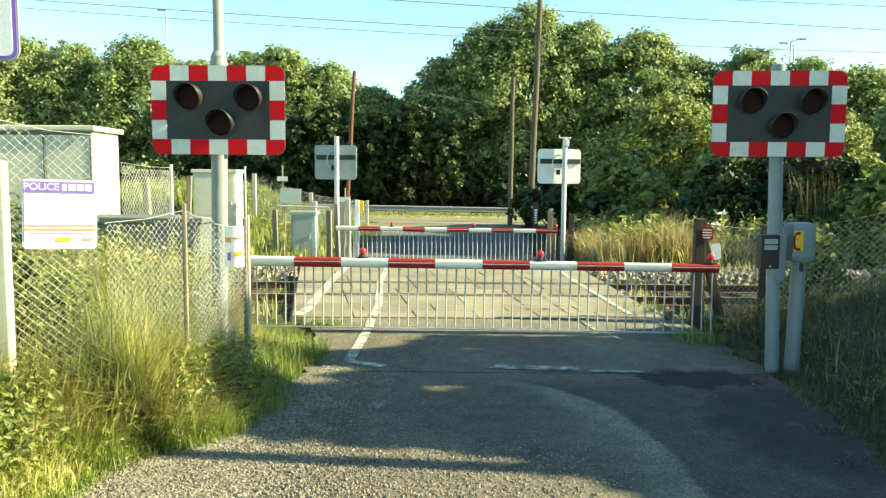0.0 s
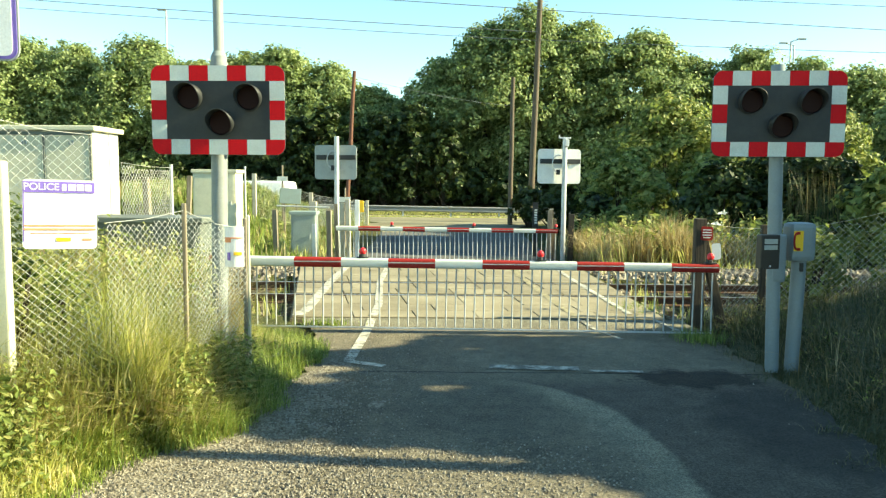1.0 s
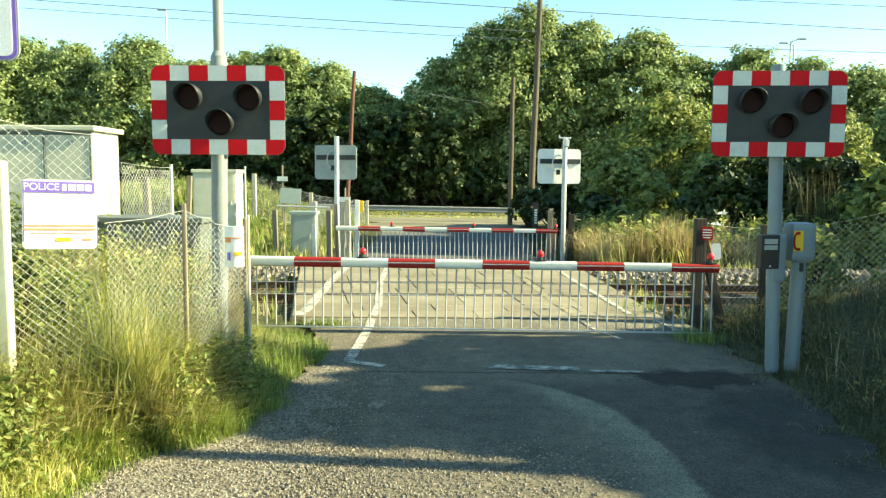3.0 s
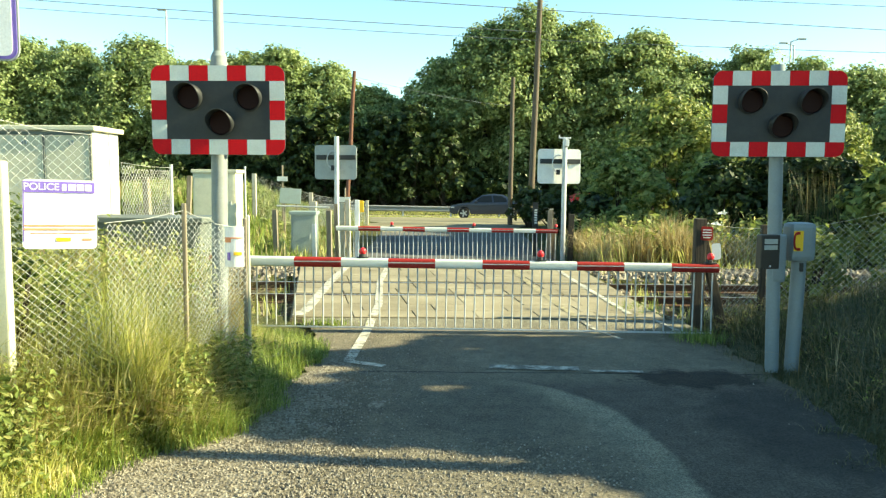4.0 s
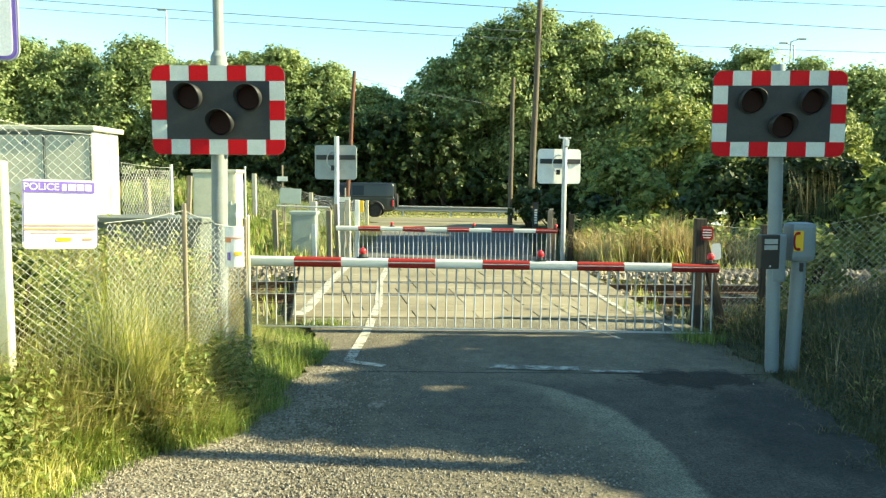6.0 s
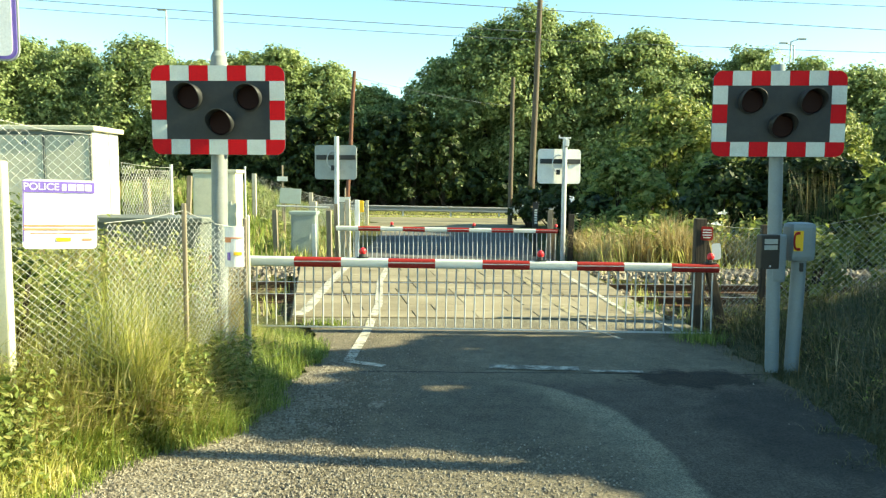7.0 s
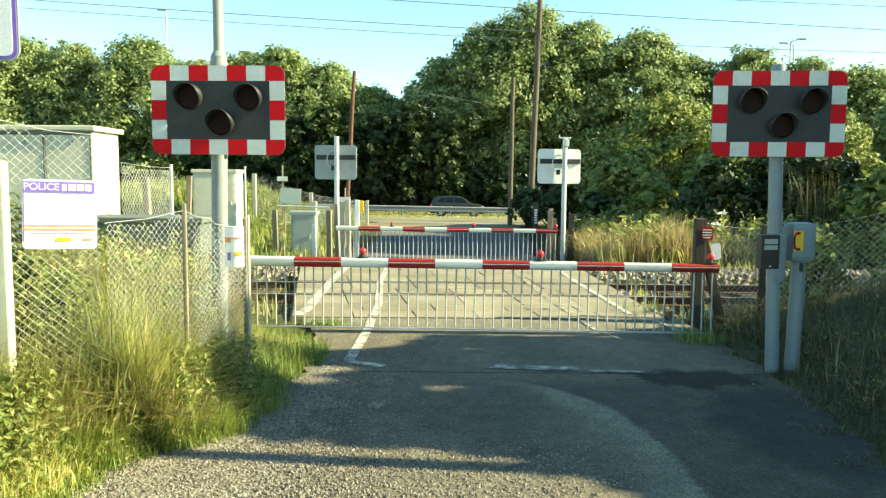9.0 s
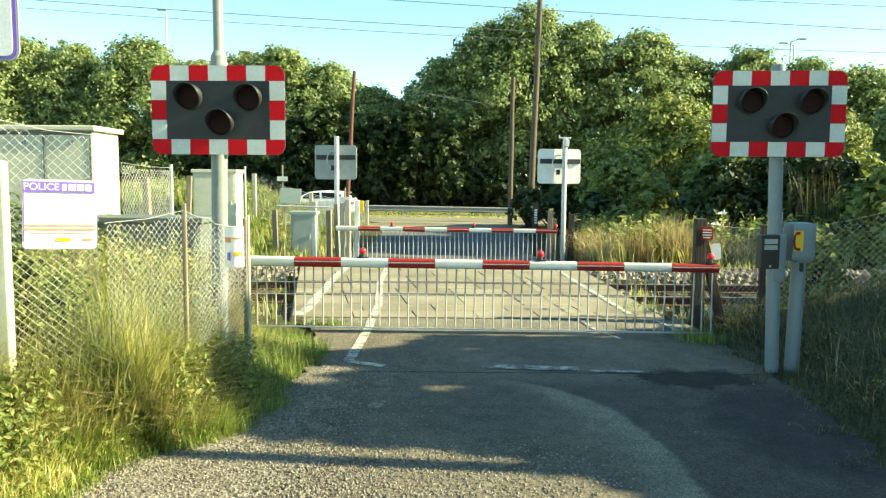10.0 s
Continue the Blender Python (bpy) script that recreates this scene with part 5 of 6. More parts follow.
# tall trees and hedge to the side of the lane, behind the view: they shade the lane
SHADE = ((9.4, 5.3, 6.4, 0.55), (9.4, 5.85, 6.6, 0.8), (9.4, 6.65, 5.5, 0.95), (9.4, 7.5, 5.6, 0.95), (9.4, 8.35, 5.0, 0.95), (9.4, 9.05, 3.6, 0.7), (9.4, 4.92, 5.7, 0.40), (9.4, 4.5, 4.5, 0.38), (9.4, 4.1, 4.2, 0.45), (9.4, 3.3, 4.2, 0.7), (9.4, 2.2, 4.3, 0.9), (9.4, 0.7, 4.4, 1.0),
         (7.2, 6.3, 3.6, 0.9), (7.2, 5.2, 2.9, 0.8), (7.2, 3.9, 2.6, 0.8), (7.3, 7.6, 3.8, 0.9), (7.4, 8.7, 2.6, 0.7), (11.6, 6.4, 5.4, 1.3), (11.6, 8.4, 4.4, 1.2), (11.6, 4.0, 4.2, 1.1))
for k, (x, y, zt, hw) in enumerate(SHADE):
    tree(x, y, zt, hw, "leafy tree at the side of the lane", 800 + k, leaf=0.32, density=28, low=0.10, trunk=0.12)
# added unseen trees, bare-stemmed, beside the track: crowns shade the lane beyond the crossing
for k, (x, y, zt) in enumerate(((18.0, 22.1, 11.2), (18.3, 23.9, 11.4), (20.5, 25.4, 12.6), (20.8, 26.7, 12.6))):
    tree(x, y, zt, 1.45, "unseen tall tree with a high crown, added to shade the lane", 840 + k, leaf=0.34, density=30, low=0.70, trunk=0.16)


# ---------------------------------------------------------------- grass
def blades(name, pts, heights, width, material, label, seed, lean=0.35, category="grass", swirl=0.0):
    """Arching grass blades in one mesh; swirl makes neighbours lie the same way."""
    rng = np.random.default_rng(seed)
    n = len(pts)
    p = np.array(pts)
    h = np.array(heights)[:, None]
    a = rng.uniform(0, 2 * math.pi, n)
    if swirl:
        flow = np.array([6.0 * noise.noise((q[0] * 1.1, q[1] * 1.1, 11)) for q in pts])
        a = np.where(rng.random(n) < swirl, flow + rng.normal(0, 0.6, n), a)
    side = np.stack([np.cos(a), np.sin(a), np.zeros(n)], 1)
    fwd = np.stack([-np.sin(a), np.cos(a), np.zeros(n)], 1)
    w = width * rng.uniform(0.6, 1.5, (n, 1))
    l = lean * rng.uniform(0.05, 1.3, (n, 1)) * h
    droop = np.clip(l / (h + 1e-6), 0, 1.4) * 0.30
    up = np.array([0, 0, 1.0])

    def along(t):
        return p + up * h * (t - droop * t ** 3) + fwd * l * t ** 2
    bend = along(0.58)
    verts = np.stack([p - side * w / 2, p + side * w / 2, bend - side * w * 0.42, bend + side * w * 0.42, along(1.0)], 1).reshape(-1, 3)
    o = (np.arange(n) * 5)[:, None]
    quads = (o + np.array([[0, 1, 3, 2]])).tolist()
    tris = (o + np.array([[2, 3, 4]])).tolist()
    me = bpy.data.meshes.new(name)
    me.from_pydata(verts.tolist(), [], quads + tris)
    me.materials.append(material)
    tagged(new(name, me), label, category, kind="stuff")


def scatter(n, x0, x1, y0, y1, keep, rng):
    pts = []
    while len(pts) < n:
        x, y = rng.uniform(x0, x1), rng.uniform(y0, y1)
        if rng.random() < keep(x, y):
            pts.append((x, y, land(x, y) - 0.01))
    return pts


def verge_edge(y):
    return -2.3 - 0.35 * smooth(4.9, 3.0, y) + 0.75 * smooth(4.9, 5.7, y) + 0.12 * smooth(6.0, 8.0, y) - 0.35 * smooth(8.4, 9.4, y) + wob(y, 9.5, 0.15)


rng = np.random.default_rng(77)


def weeds(name, n, keep, x0, x1, y0, y1, top, leaf, label, seed):
    """Small broad leaves of nettle and dock among the grass."""
    r2 = np.random.default_rng(seed)
    heads = scatter(n // 14, x0, x1, y0, y1, keep, r2)
    cs, ns = [], []
    for x, y, z in heads:
        h = top * r2.uniform(0.35, 1.0)
        for k in range(14):
            t = (k + 1) / 14
            a = r2.uniform(0, 6.283)
            rad = 0.09 * (1.25 - t)
            cs.append((x + rad * math.cos(a), y + rad * math.sin(a), z + h * t))
            ns.append((math.cos(a) * 0.6, math.sin(a) * 0.6, 0.8))
    me = leaf_mesh(name, np.array(cs), np.array(ns), leaf, LEAF_WEED, r2, 2.2)
    tagged(new(name, me), label, "weeds", kind="stuff")


pts = scatter(84000, -4.4, -1.1, 3.4, 9.2, lambda x, y: smooth(verge_edge(y), verge_edge(y) - 0.25, x) * (0.35 + 0.65 * (noise.noise((x * 1.6, y * 1.6, 0)) > -0.25)), rng)
hts = [0.09 + (0.85 + 0.5 * noise.noise((p[0] * 1.4, p[1] * 1.4, 6))) * smooth(verge_edge(p[1]), verge_edge(p[1]) - 0.6, p[0]) * rng.uniform(0.3, 1.25) * (1 - 0.5 * smooth(5.2, 4.2, p[1])) * (1 - 0.8 * smooth(5.9, 7.0, p[1]) * smooth(-2.9, -2.3, p[0])) + 0.08 * rng.random() for p in pts]
blades("tall_grass", pts, [0.86 * h for h in hts], 0.0095, GRASS, "long green and yellowing grass on the verge", 1, 0.8, swirl=0.3)
pts = scatter(10000, -3.2, -1.0, 3.6, 9.3, lambda x, y: smooth(verge_edge(y) + 0.12, verge_edge(y), x) * smooth(verge_edge(y) - 0.7, verge_edge(y) - 0.3, x), rng)
blades("short_grass", pts, [rng.uniform(0.05, 0.10 + 0.16 * smooth(4.6, 5.6, p[1])) for p in pts], 0.007, GRASS_LUSH, "fresh green grass along the gravel edge", 12, 0.7, swirl=0.3)
pts = scatter(15000, -3.5, -1.4, 4.8, 8.2, lambda x, y: smooth(verge_edge(y) + 0.02, verge_edge(y) - 0.25, x) * (0.4 + 0.6 * (noise.noise((x * 2.2, y * 2.2, 13)) > -0.1)), rng)
blades("short_grass", pts, [rng.uniform(0.12, 0.50) for p in pts], 0.008, GRASS_LUSH, "fresh green grass under the taller stems", 14, 1.1, swirl=0.35)
pts = scatter(9000, -4.4, -1.5, 4.6, 7.0, lambda x, y: smooth(verge_edge(y) - 0.3, verge_edge(y) - 1.0, x) * (noise.noise((x * 1.1, y * 1.1, 5)) > -0.1), rng)
blades("dry_grass", pts, [rng.uniform(0.4, 0.85) for p in pts], 0.008, GRASS_DRY, "dry straw-coloured grass stems among green", 2, 1.3, swirl=0.2)
weeds("verge_weeds", 70000, lambda x, y: smooth(verge_edge(y) - 0.1, verge_edge(y) - 0.5, x) * (noise.noise((x * 1.9, y * 1.9, 9)) > -0.02 - 0.3 * rng.random()), -4.2, -1.2, 3.6, 6.9, 0.72, 0.027, "broad-leaved green weeds among the verge grass", 21)
weeds("bank_weeds", 9000, lambda x, y: smooth(-3.4, -4.4, x) * (noise.noise((x * 0.8, y * 0.8, 9)) > 0.0), -11, -3.3, 18.6, 33.0, 0.42, 0.11, "leafy weeds on the bank beyond the track", 22)
weeds("bush_weeds", 9000, lambda x, y: smooth(3.8, 4.6, x), 3.8, 10.5, 18.2, 25.0, 1.3, 0.09, "leafy weeds among dry grass", 23)
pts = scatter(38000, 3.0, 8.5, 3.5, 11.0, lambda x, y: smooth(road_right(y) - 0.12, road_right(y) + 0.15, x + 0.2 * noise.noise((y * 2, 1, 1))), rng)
# verge grass whose darker colour stands for the shade it grows in
blades("tall_grass", pts, [0.06 + 0.42 * smooth(3.2, 4.6, p[0]) * rng.uniform(0.25, 1.3) for p in pts], 0.008, GRASS_SHADED, "long brown-green grass, verge shade put into its colour", 3, 1.5, swirl=0.5)
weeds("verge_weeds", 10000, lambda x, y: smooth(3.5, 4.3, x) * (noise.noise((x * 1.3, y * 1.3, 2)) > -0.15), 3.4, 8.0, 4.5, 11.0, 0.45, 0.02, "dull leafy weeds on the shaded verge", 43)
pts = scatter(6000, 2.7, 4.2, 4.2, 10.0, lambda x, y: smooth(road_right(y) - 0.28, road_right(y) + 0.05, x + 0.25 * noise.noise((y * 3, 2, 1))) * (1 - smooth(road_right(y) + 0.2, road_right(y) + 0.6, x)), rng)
# same shade-darkened grass colour along the lane edge
blades("short_grass", pts, [rng.uniform(0.03, 0.16) for p in pts], 0.006, GRASS_SHADED, "short worn grass creeping over the lane edge", 15, 1.3, swirl=0.3)
pts = scatter(2600, 3.7, 8.5, 4.5, 11.0, lambda x, y: 0.8, rng)
blades("dry_grass", pts, [rng.uniform(0.2, 0.7) for p in pts], 0.005, GRASS_DRY, "dry grass stems on the shaded verge", 4, 1.4)
# beside the track and far barrier
pts = scatter(16000, 3.6, 8.2, 18.0, 24.0, lambda x, y: smooth(3.6, 4.3, x) * (1 - smooth(6.8, 8.2, x)), rng)
blades("dry_grass", pts, [rng.uniform(0.4, 1.2) * (0.85 + 1.0 * noise.noise((p[0] * 1.1, p[1] * 1.1, 3))) for p in pts], 0.02, GRASS_DRY, "tall dry straw-coloured grass beside the crossing", 5, 0.8)
pts = scatter(3500, 3.6, 10.0, 17.8, 24.0, lambda x, y: smooth(3.6, 4.3, x), rng)
blades("tall_grass", pts, [rng.uniform(0.3, 0.9) for p in pts], 0.02, GRASS, "green grass among dry stems", 6, 0.8)
pts = scatter(16000, -13.0, -3.2, 18.6, 35.5, lambda x, y: smooth(-3.1, -4.2, x) * (0.4 + 0.6 * (noise.noise((x * 0.8, y * 0.8, 2)) > -0.1)), rng)
blades("tall_grass", pts, [rng.uniform(0.18, 0.6) for p in pts], 0.024, GRASS_LUSH, "long grass on the bank beyond the track", 7, 0.45)
pts = scatter(4500, -13.0, -3.2, 18.4, 35.5, lambda x, y: smooth(-3.1, -4.2, x) * (noise.noise((x * 0.9, y * 0.9, 8)) > 0.0), rng)
blades("dry_grass", pts, [rng.uniform(0.2, 0.62) for p in pts], 0.022, GRASS_DRY, "dry grass on the bank beyond the track", 8, 0.45)
pts = scatter(5000, -9.0, 9.0, 10.4, 17.8, lambda x, y: 0.9 if (x < deck_left(y) - 0.15 or x > deck_right(y) + 0.2) and noise.noise((x * 1.2, y * 1.2, 4)) > 0.12 else 0, rng)
blades("track_weeds", pts, [rng.uniform(0.1, 0.4) for p in pts], 0.014, GRASS, "weeds growing along the track edge", 9, 0.5)
pts = scatter(9000, -4.6, -1.95, 6.9, 9.25, lambda x, y: 0.9 if x < -2.05 - 0.25 * (y - 6.9) else 0, rng)
blades("dry_grass", pts, [rng.uniform(0.35, 1.15) for p in pts], 0.009, GRASS_DRY, "dry brown grass behind the low wire fence", 41, 0.8, swirl=0.2)
weeds("fence_weeds", 16000, lambda x, y: 0.9 if x < -2.05 - 0.25 * (y - 6.6) else 0, -4.6, -1.95, 6.6, 9.25, 1.15, 0.035, "green weeds behind the low wire fence", 42)
# median and far verge
pts = []
while len(pts) < 9000:
    x, d = rng.uniform(-14, 12), rng.choice((rng.uniform(47.6, 54.2), rng.uniform(63.0, 66.0)))
    pts.append((x, d - x * SKEW, main_z(d) - 0.02))
blades("median_grass", pts, [rng.uniform(0.04, 0.16) for p in pts], 0.05, GRASS, "short grass along the median", 10, 0.4)
# dead stalks and a white wild flower by the fence
pts = [(rng.uniform(9.1, 10.5), rng.uniform(19.4, 20.4), 0.1) for k in range(120)]
# stalks use the shade-darkened grass colour in place of pale grey
blades("dead_stalks", pts, [rng.uniform(1.9, 2.75) for p in pts], 0.012, GRASS_SHADED, "tall dead stalks in the hedge in a shade-dark colour", 31, 0.25, "stalks")


def wild_flower(x, y, h):
    top = base("wild_flower", pose(x, y, land(x, y)), "white umbel flower on a thin stem", "flower", "wild flowers")
    bm = bmesh.new()
    line_tube(bm, [(0, 0, 0), (0.02, 0, h * 0.5), (0.0, 0, h)], 0.006, 5)
    part("stem", bm, LEAF_BUSH, top)
    r3 = np.random.default_rng(int(h * 1000))
    cs = np.array([(r3.normal(0, 0.035), r3.normal(0, 0.035), h + abs(r3.normal(0, 0.02))) for k in range(40)])
    o = new("umbel", leaf_mesh("umbel", cs, np.tile(np.array([[0.2, -0.5, 0.8]]), (40, 1)), 0.03, WHITE, r3, 1.0))
    o.parent = top
    tagged(o, kind="stuff")


wild_flower(4.05, 10.9, 1.56)
wild_flower(3.98, 10.95, 1.42)
# tufts at the edge of the crossing deck
pts = [(rng.normal(-1.6, 0.16), rng.normal(10.0, 0.06), 0.015) for k in range(260)] + [(rng.normal(3.25, 0.16), rng.normal(9.3, 0.16), 0.01) for k in range(420)] + [(rng.normal(3.05, 0.25), rng.normal(11.3, 0.3), 0.03) for k in range(300)]
blades("grass_tufts", pts, [rng.uniform(0.05, 0.17) for p in pts], 0.008, GRASS_LUSH, "small grass tufts at the crossing edge", 33, 0.7)


# ---------------------------------------------------------------- vehicles
HATCH = dict(low=[(0.0, .24), (0.0, .44), (.012, .505), (.05, .565), (.13, .615), (.25, .66), (.6, .68), (.965, .705), (.985, .62), (1.0, .48), (1.0, .30), (.985, .20)],
             up=[(.235, .64), (.33, .815), (.415, .945), (.50, .985), (.62, 1.0), (.82, .98), (.92, .94), (.955, .81), (.98, .69)],
             win=[[(.31, .69), (.42, .905), (.555, .935), (.565, .70)], [(.59, .705), (.58, .935), (.76, .925), (.82, .88), (.84, .715)]], screen=((.245, .665), (.41, .94)), rear=((.975, .72), (.925, .925)), wheels=(.185, .80), wr=.315)
SUV = dict(low=[(0.0, .28), (0.0, .46), (.02, .55), (.08, .60), (.25, .66), (.6, .675), (.97, .69), (.99, .60), (1.0, .48), (.99, .25)],
           up=[(.235, .645), (.33, .83), (.40, .945), (.50, .99), (.62, 1.0), (.85, .97), (.93, .93), (.985, .68)],
           win=[[(.30, .69), (.40, .90), (.54, .94), (.55, .70)], [(.575, .70), (.565, .94), (.70, .935), (.71, .70)], [(.73, .70), (.72, .93), (.81, .91), (.85, .72)]], screen=((.245, .665), (.40, .94)), rear=((.975, .71), (.935, .91)), wheels=(.195, .80), wr=.35)
SEDAN = dict(low=[(0.0, .26), (0.0, .42), (.02, .50), (.10, .57), (.25, .63), (.6, .65), (.84, .68), (.975, .66), (.99, .58), (1.0, .45), (.99, .24)],
             up=[(.24, .615), (.33, .79), (.40, .93), (.50, .99), (.58, 1.0), (.68, .97), (.78, .83), (.86, .67)],
             win=[[(.315, .67), (.41, .91), (.53, .945), (.54, .675)], [(.56, .675), (.55, .945), (.66, .92), (.715, .82), (.73, .69)]], screen=((.25, .64), (.40, .925)), rear=((.85, .69), (.70, .945)), wheels=(.185, .785), wr=.33)
ESTATE = dict(low=SEDAN["low"], up=[(.24, .615), (.33, .79), (.40, .93), (.50, .99), (.62, 1.0), (.86, .97), (.92, .93), (.98, .66)],
              win=[[(.315, .67), (.41, .91), (.53, .945), (.54, .675)], [(.56, .675), (.55, .945), (.69, .94), (.70, .68)], [(.72, .68), (.71, .935), (.85, .91), (.90, .72)]], screen=((.25, .64), (.40, .925)), rear=((.97, .70), (.925, .92)), wheels=(.185, .785), wr=.33)
VAN_LOW = dict(low=[(0.0, .15), (0.0, .36), (.012, .46), (.05, .55), (.10, .61), (.17, .65), (.6, .66), (.99, .66), (1.0, .40), (1.0, .16)],
               up=[(.155, .635), (.24, .78), (.32, .935), (.38, .985), (.60, 1.0), (.95, .985), (.98, .95), (.995, .62)],
               win=[[(.275, .645), (.345, .87), (.375, .905), (.45, .91), (.445, .645)]], screen=((.17, .655), (.315, .92)), rear=None, wheels=(.205, .81), wr=.345)
VAN_HIGH = dict(low=[(0.0, .14), (0.0, .34), (.010, .425), (.035, .495), (.08, .545), (.13, .575), (.165, .59), (.22, .592), (.6, .59), (.995, .59), (1.0, .36), (1.0, .14)],
                up=[(.15, .57), (.20, .69), (.26, .865), (.305, .96), (.35, .99), (.50, 1.0), (.95, .985), (.985, .945), (.995, .55)],
                win=[[(.215, .525), (.28, .785), (.30, .815), (.345, .815), (.345, .525)]], screen=((.165, .60), (.295, .935)), rear=None, wheels=(.165, .835), wr=.36)
OFFROAD = dict(low=[(0.0, .30), (0.0, .42), (.01, .56), (.03, .58), (.25, .60), (.6, .60), (.99, .60), (1.0, .45), (1.0, .30)],
               up=[(.25, .59), (.30, .94), (.33, .99), (.5, 1.0), (.96, 1.0), (.985, .97), (.99, .59)],
               win=[[(.31, .64), (.345, .92), (.47, .92), (.47, .64)], [(.49, .64), (.49, .92), (.63, .92), (.63, .64)]], screen=((.255, .63), (.30, .95)), rear=None, wheels=(.14, .76), wr=.40)


def wheel(top, x, y, r, sign, paint, spokes):
    """A wheel on its axle: tyre, rim and hub. Its own origin sits on the axle."""
    tyre_p = [(r * 0.66, -0.10), (r * 0.80, -0.115), (r * 0.95, -0.105), (r, -0.07), (r, 0.07), (r * 0.95, 0.105), (r * 0.80, 0.115), (r * 0.66, 0.10)]
    bm = bmesh.new()
    seg, rings = 24, []
    for i in range(seg):
        a = 2 * math.pi * i / seg
        rings.append([bm.verts.new((q * math.cos(a), w, q * math.sin(a))) for q, w in tyre_p])
    for i in range(seg):
        j = (i + 1) % seg
        for k in range(len(tyre_p) - 1):
            bm.faces.new((rings[i][k], rings[j][k], rings[j][k + 1], rings[i][k + 1])).smooth = True
    bmesh.ops.recalc_face_normals(bm, faces=bm.faces)
    w = part("wheel", bm, RUBBER, top, "black rubber tyre")
    w.matrix_basis = pose(x, y, r)
    s = -sign
    bm = bmesh.new()
    for k in range(spokes):
        a = 2 * math.pi * k / spokes
        c, d = math.cos(a), math.sin(a)
        p = Vector((-d, 0, c))
        e = Vector((c, 0, d))
        q = [e * r * 0.12 + p * r * 0.11, e * r * 0.66 + p * r * 0.13, e * r * 0.66 - p * r * 0.13, e * r * 0.12 - p * r * 0.11]
        for off in (0.085, 0.05):
            vs = [bm.verts.new(v + Vector((0, -s * off, 0))) for v in q]
            bm.faces.new(vs)
    for rr, y0, y1 in ((r * 0.20, 0.05, 0.10), (r * 0.68, 0.05, 0.095)):
        ringa = [bm.verts.new((rr * math.cos(2 * math.pi * i / 24), -s * y0, rr * math.sin(2 * math.pi * i / 24))) for i in range(24)]
        ringb = [bm.verts.new((rr * math.cos(2 * math.pi * i / 24), -s * y1, rr * math.sin(2 * math.pi * i / 24))) for i in range(24)]
        for i in range(24):
            j = (i + 1) % 24
            bm.faces.new((ringa[i], ringa[j], ringb[j], ringb[i]))
        if rr < r * 0.3:
            bm.faces.new(ringb)
    part("rim", bm, paint, w, "pale wheel rim")
    bm = bmesh.new()
    tube(bm, (0, s * 0.04, 0), (0, -s * 0.03, 0), r * 0.66, seg=20)
    part("hub", bm, PLASTIC, w)
    return w


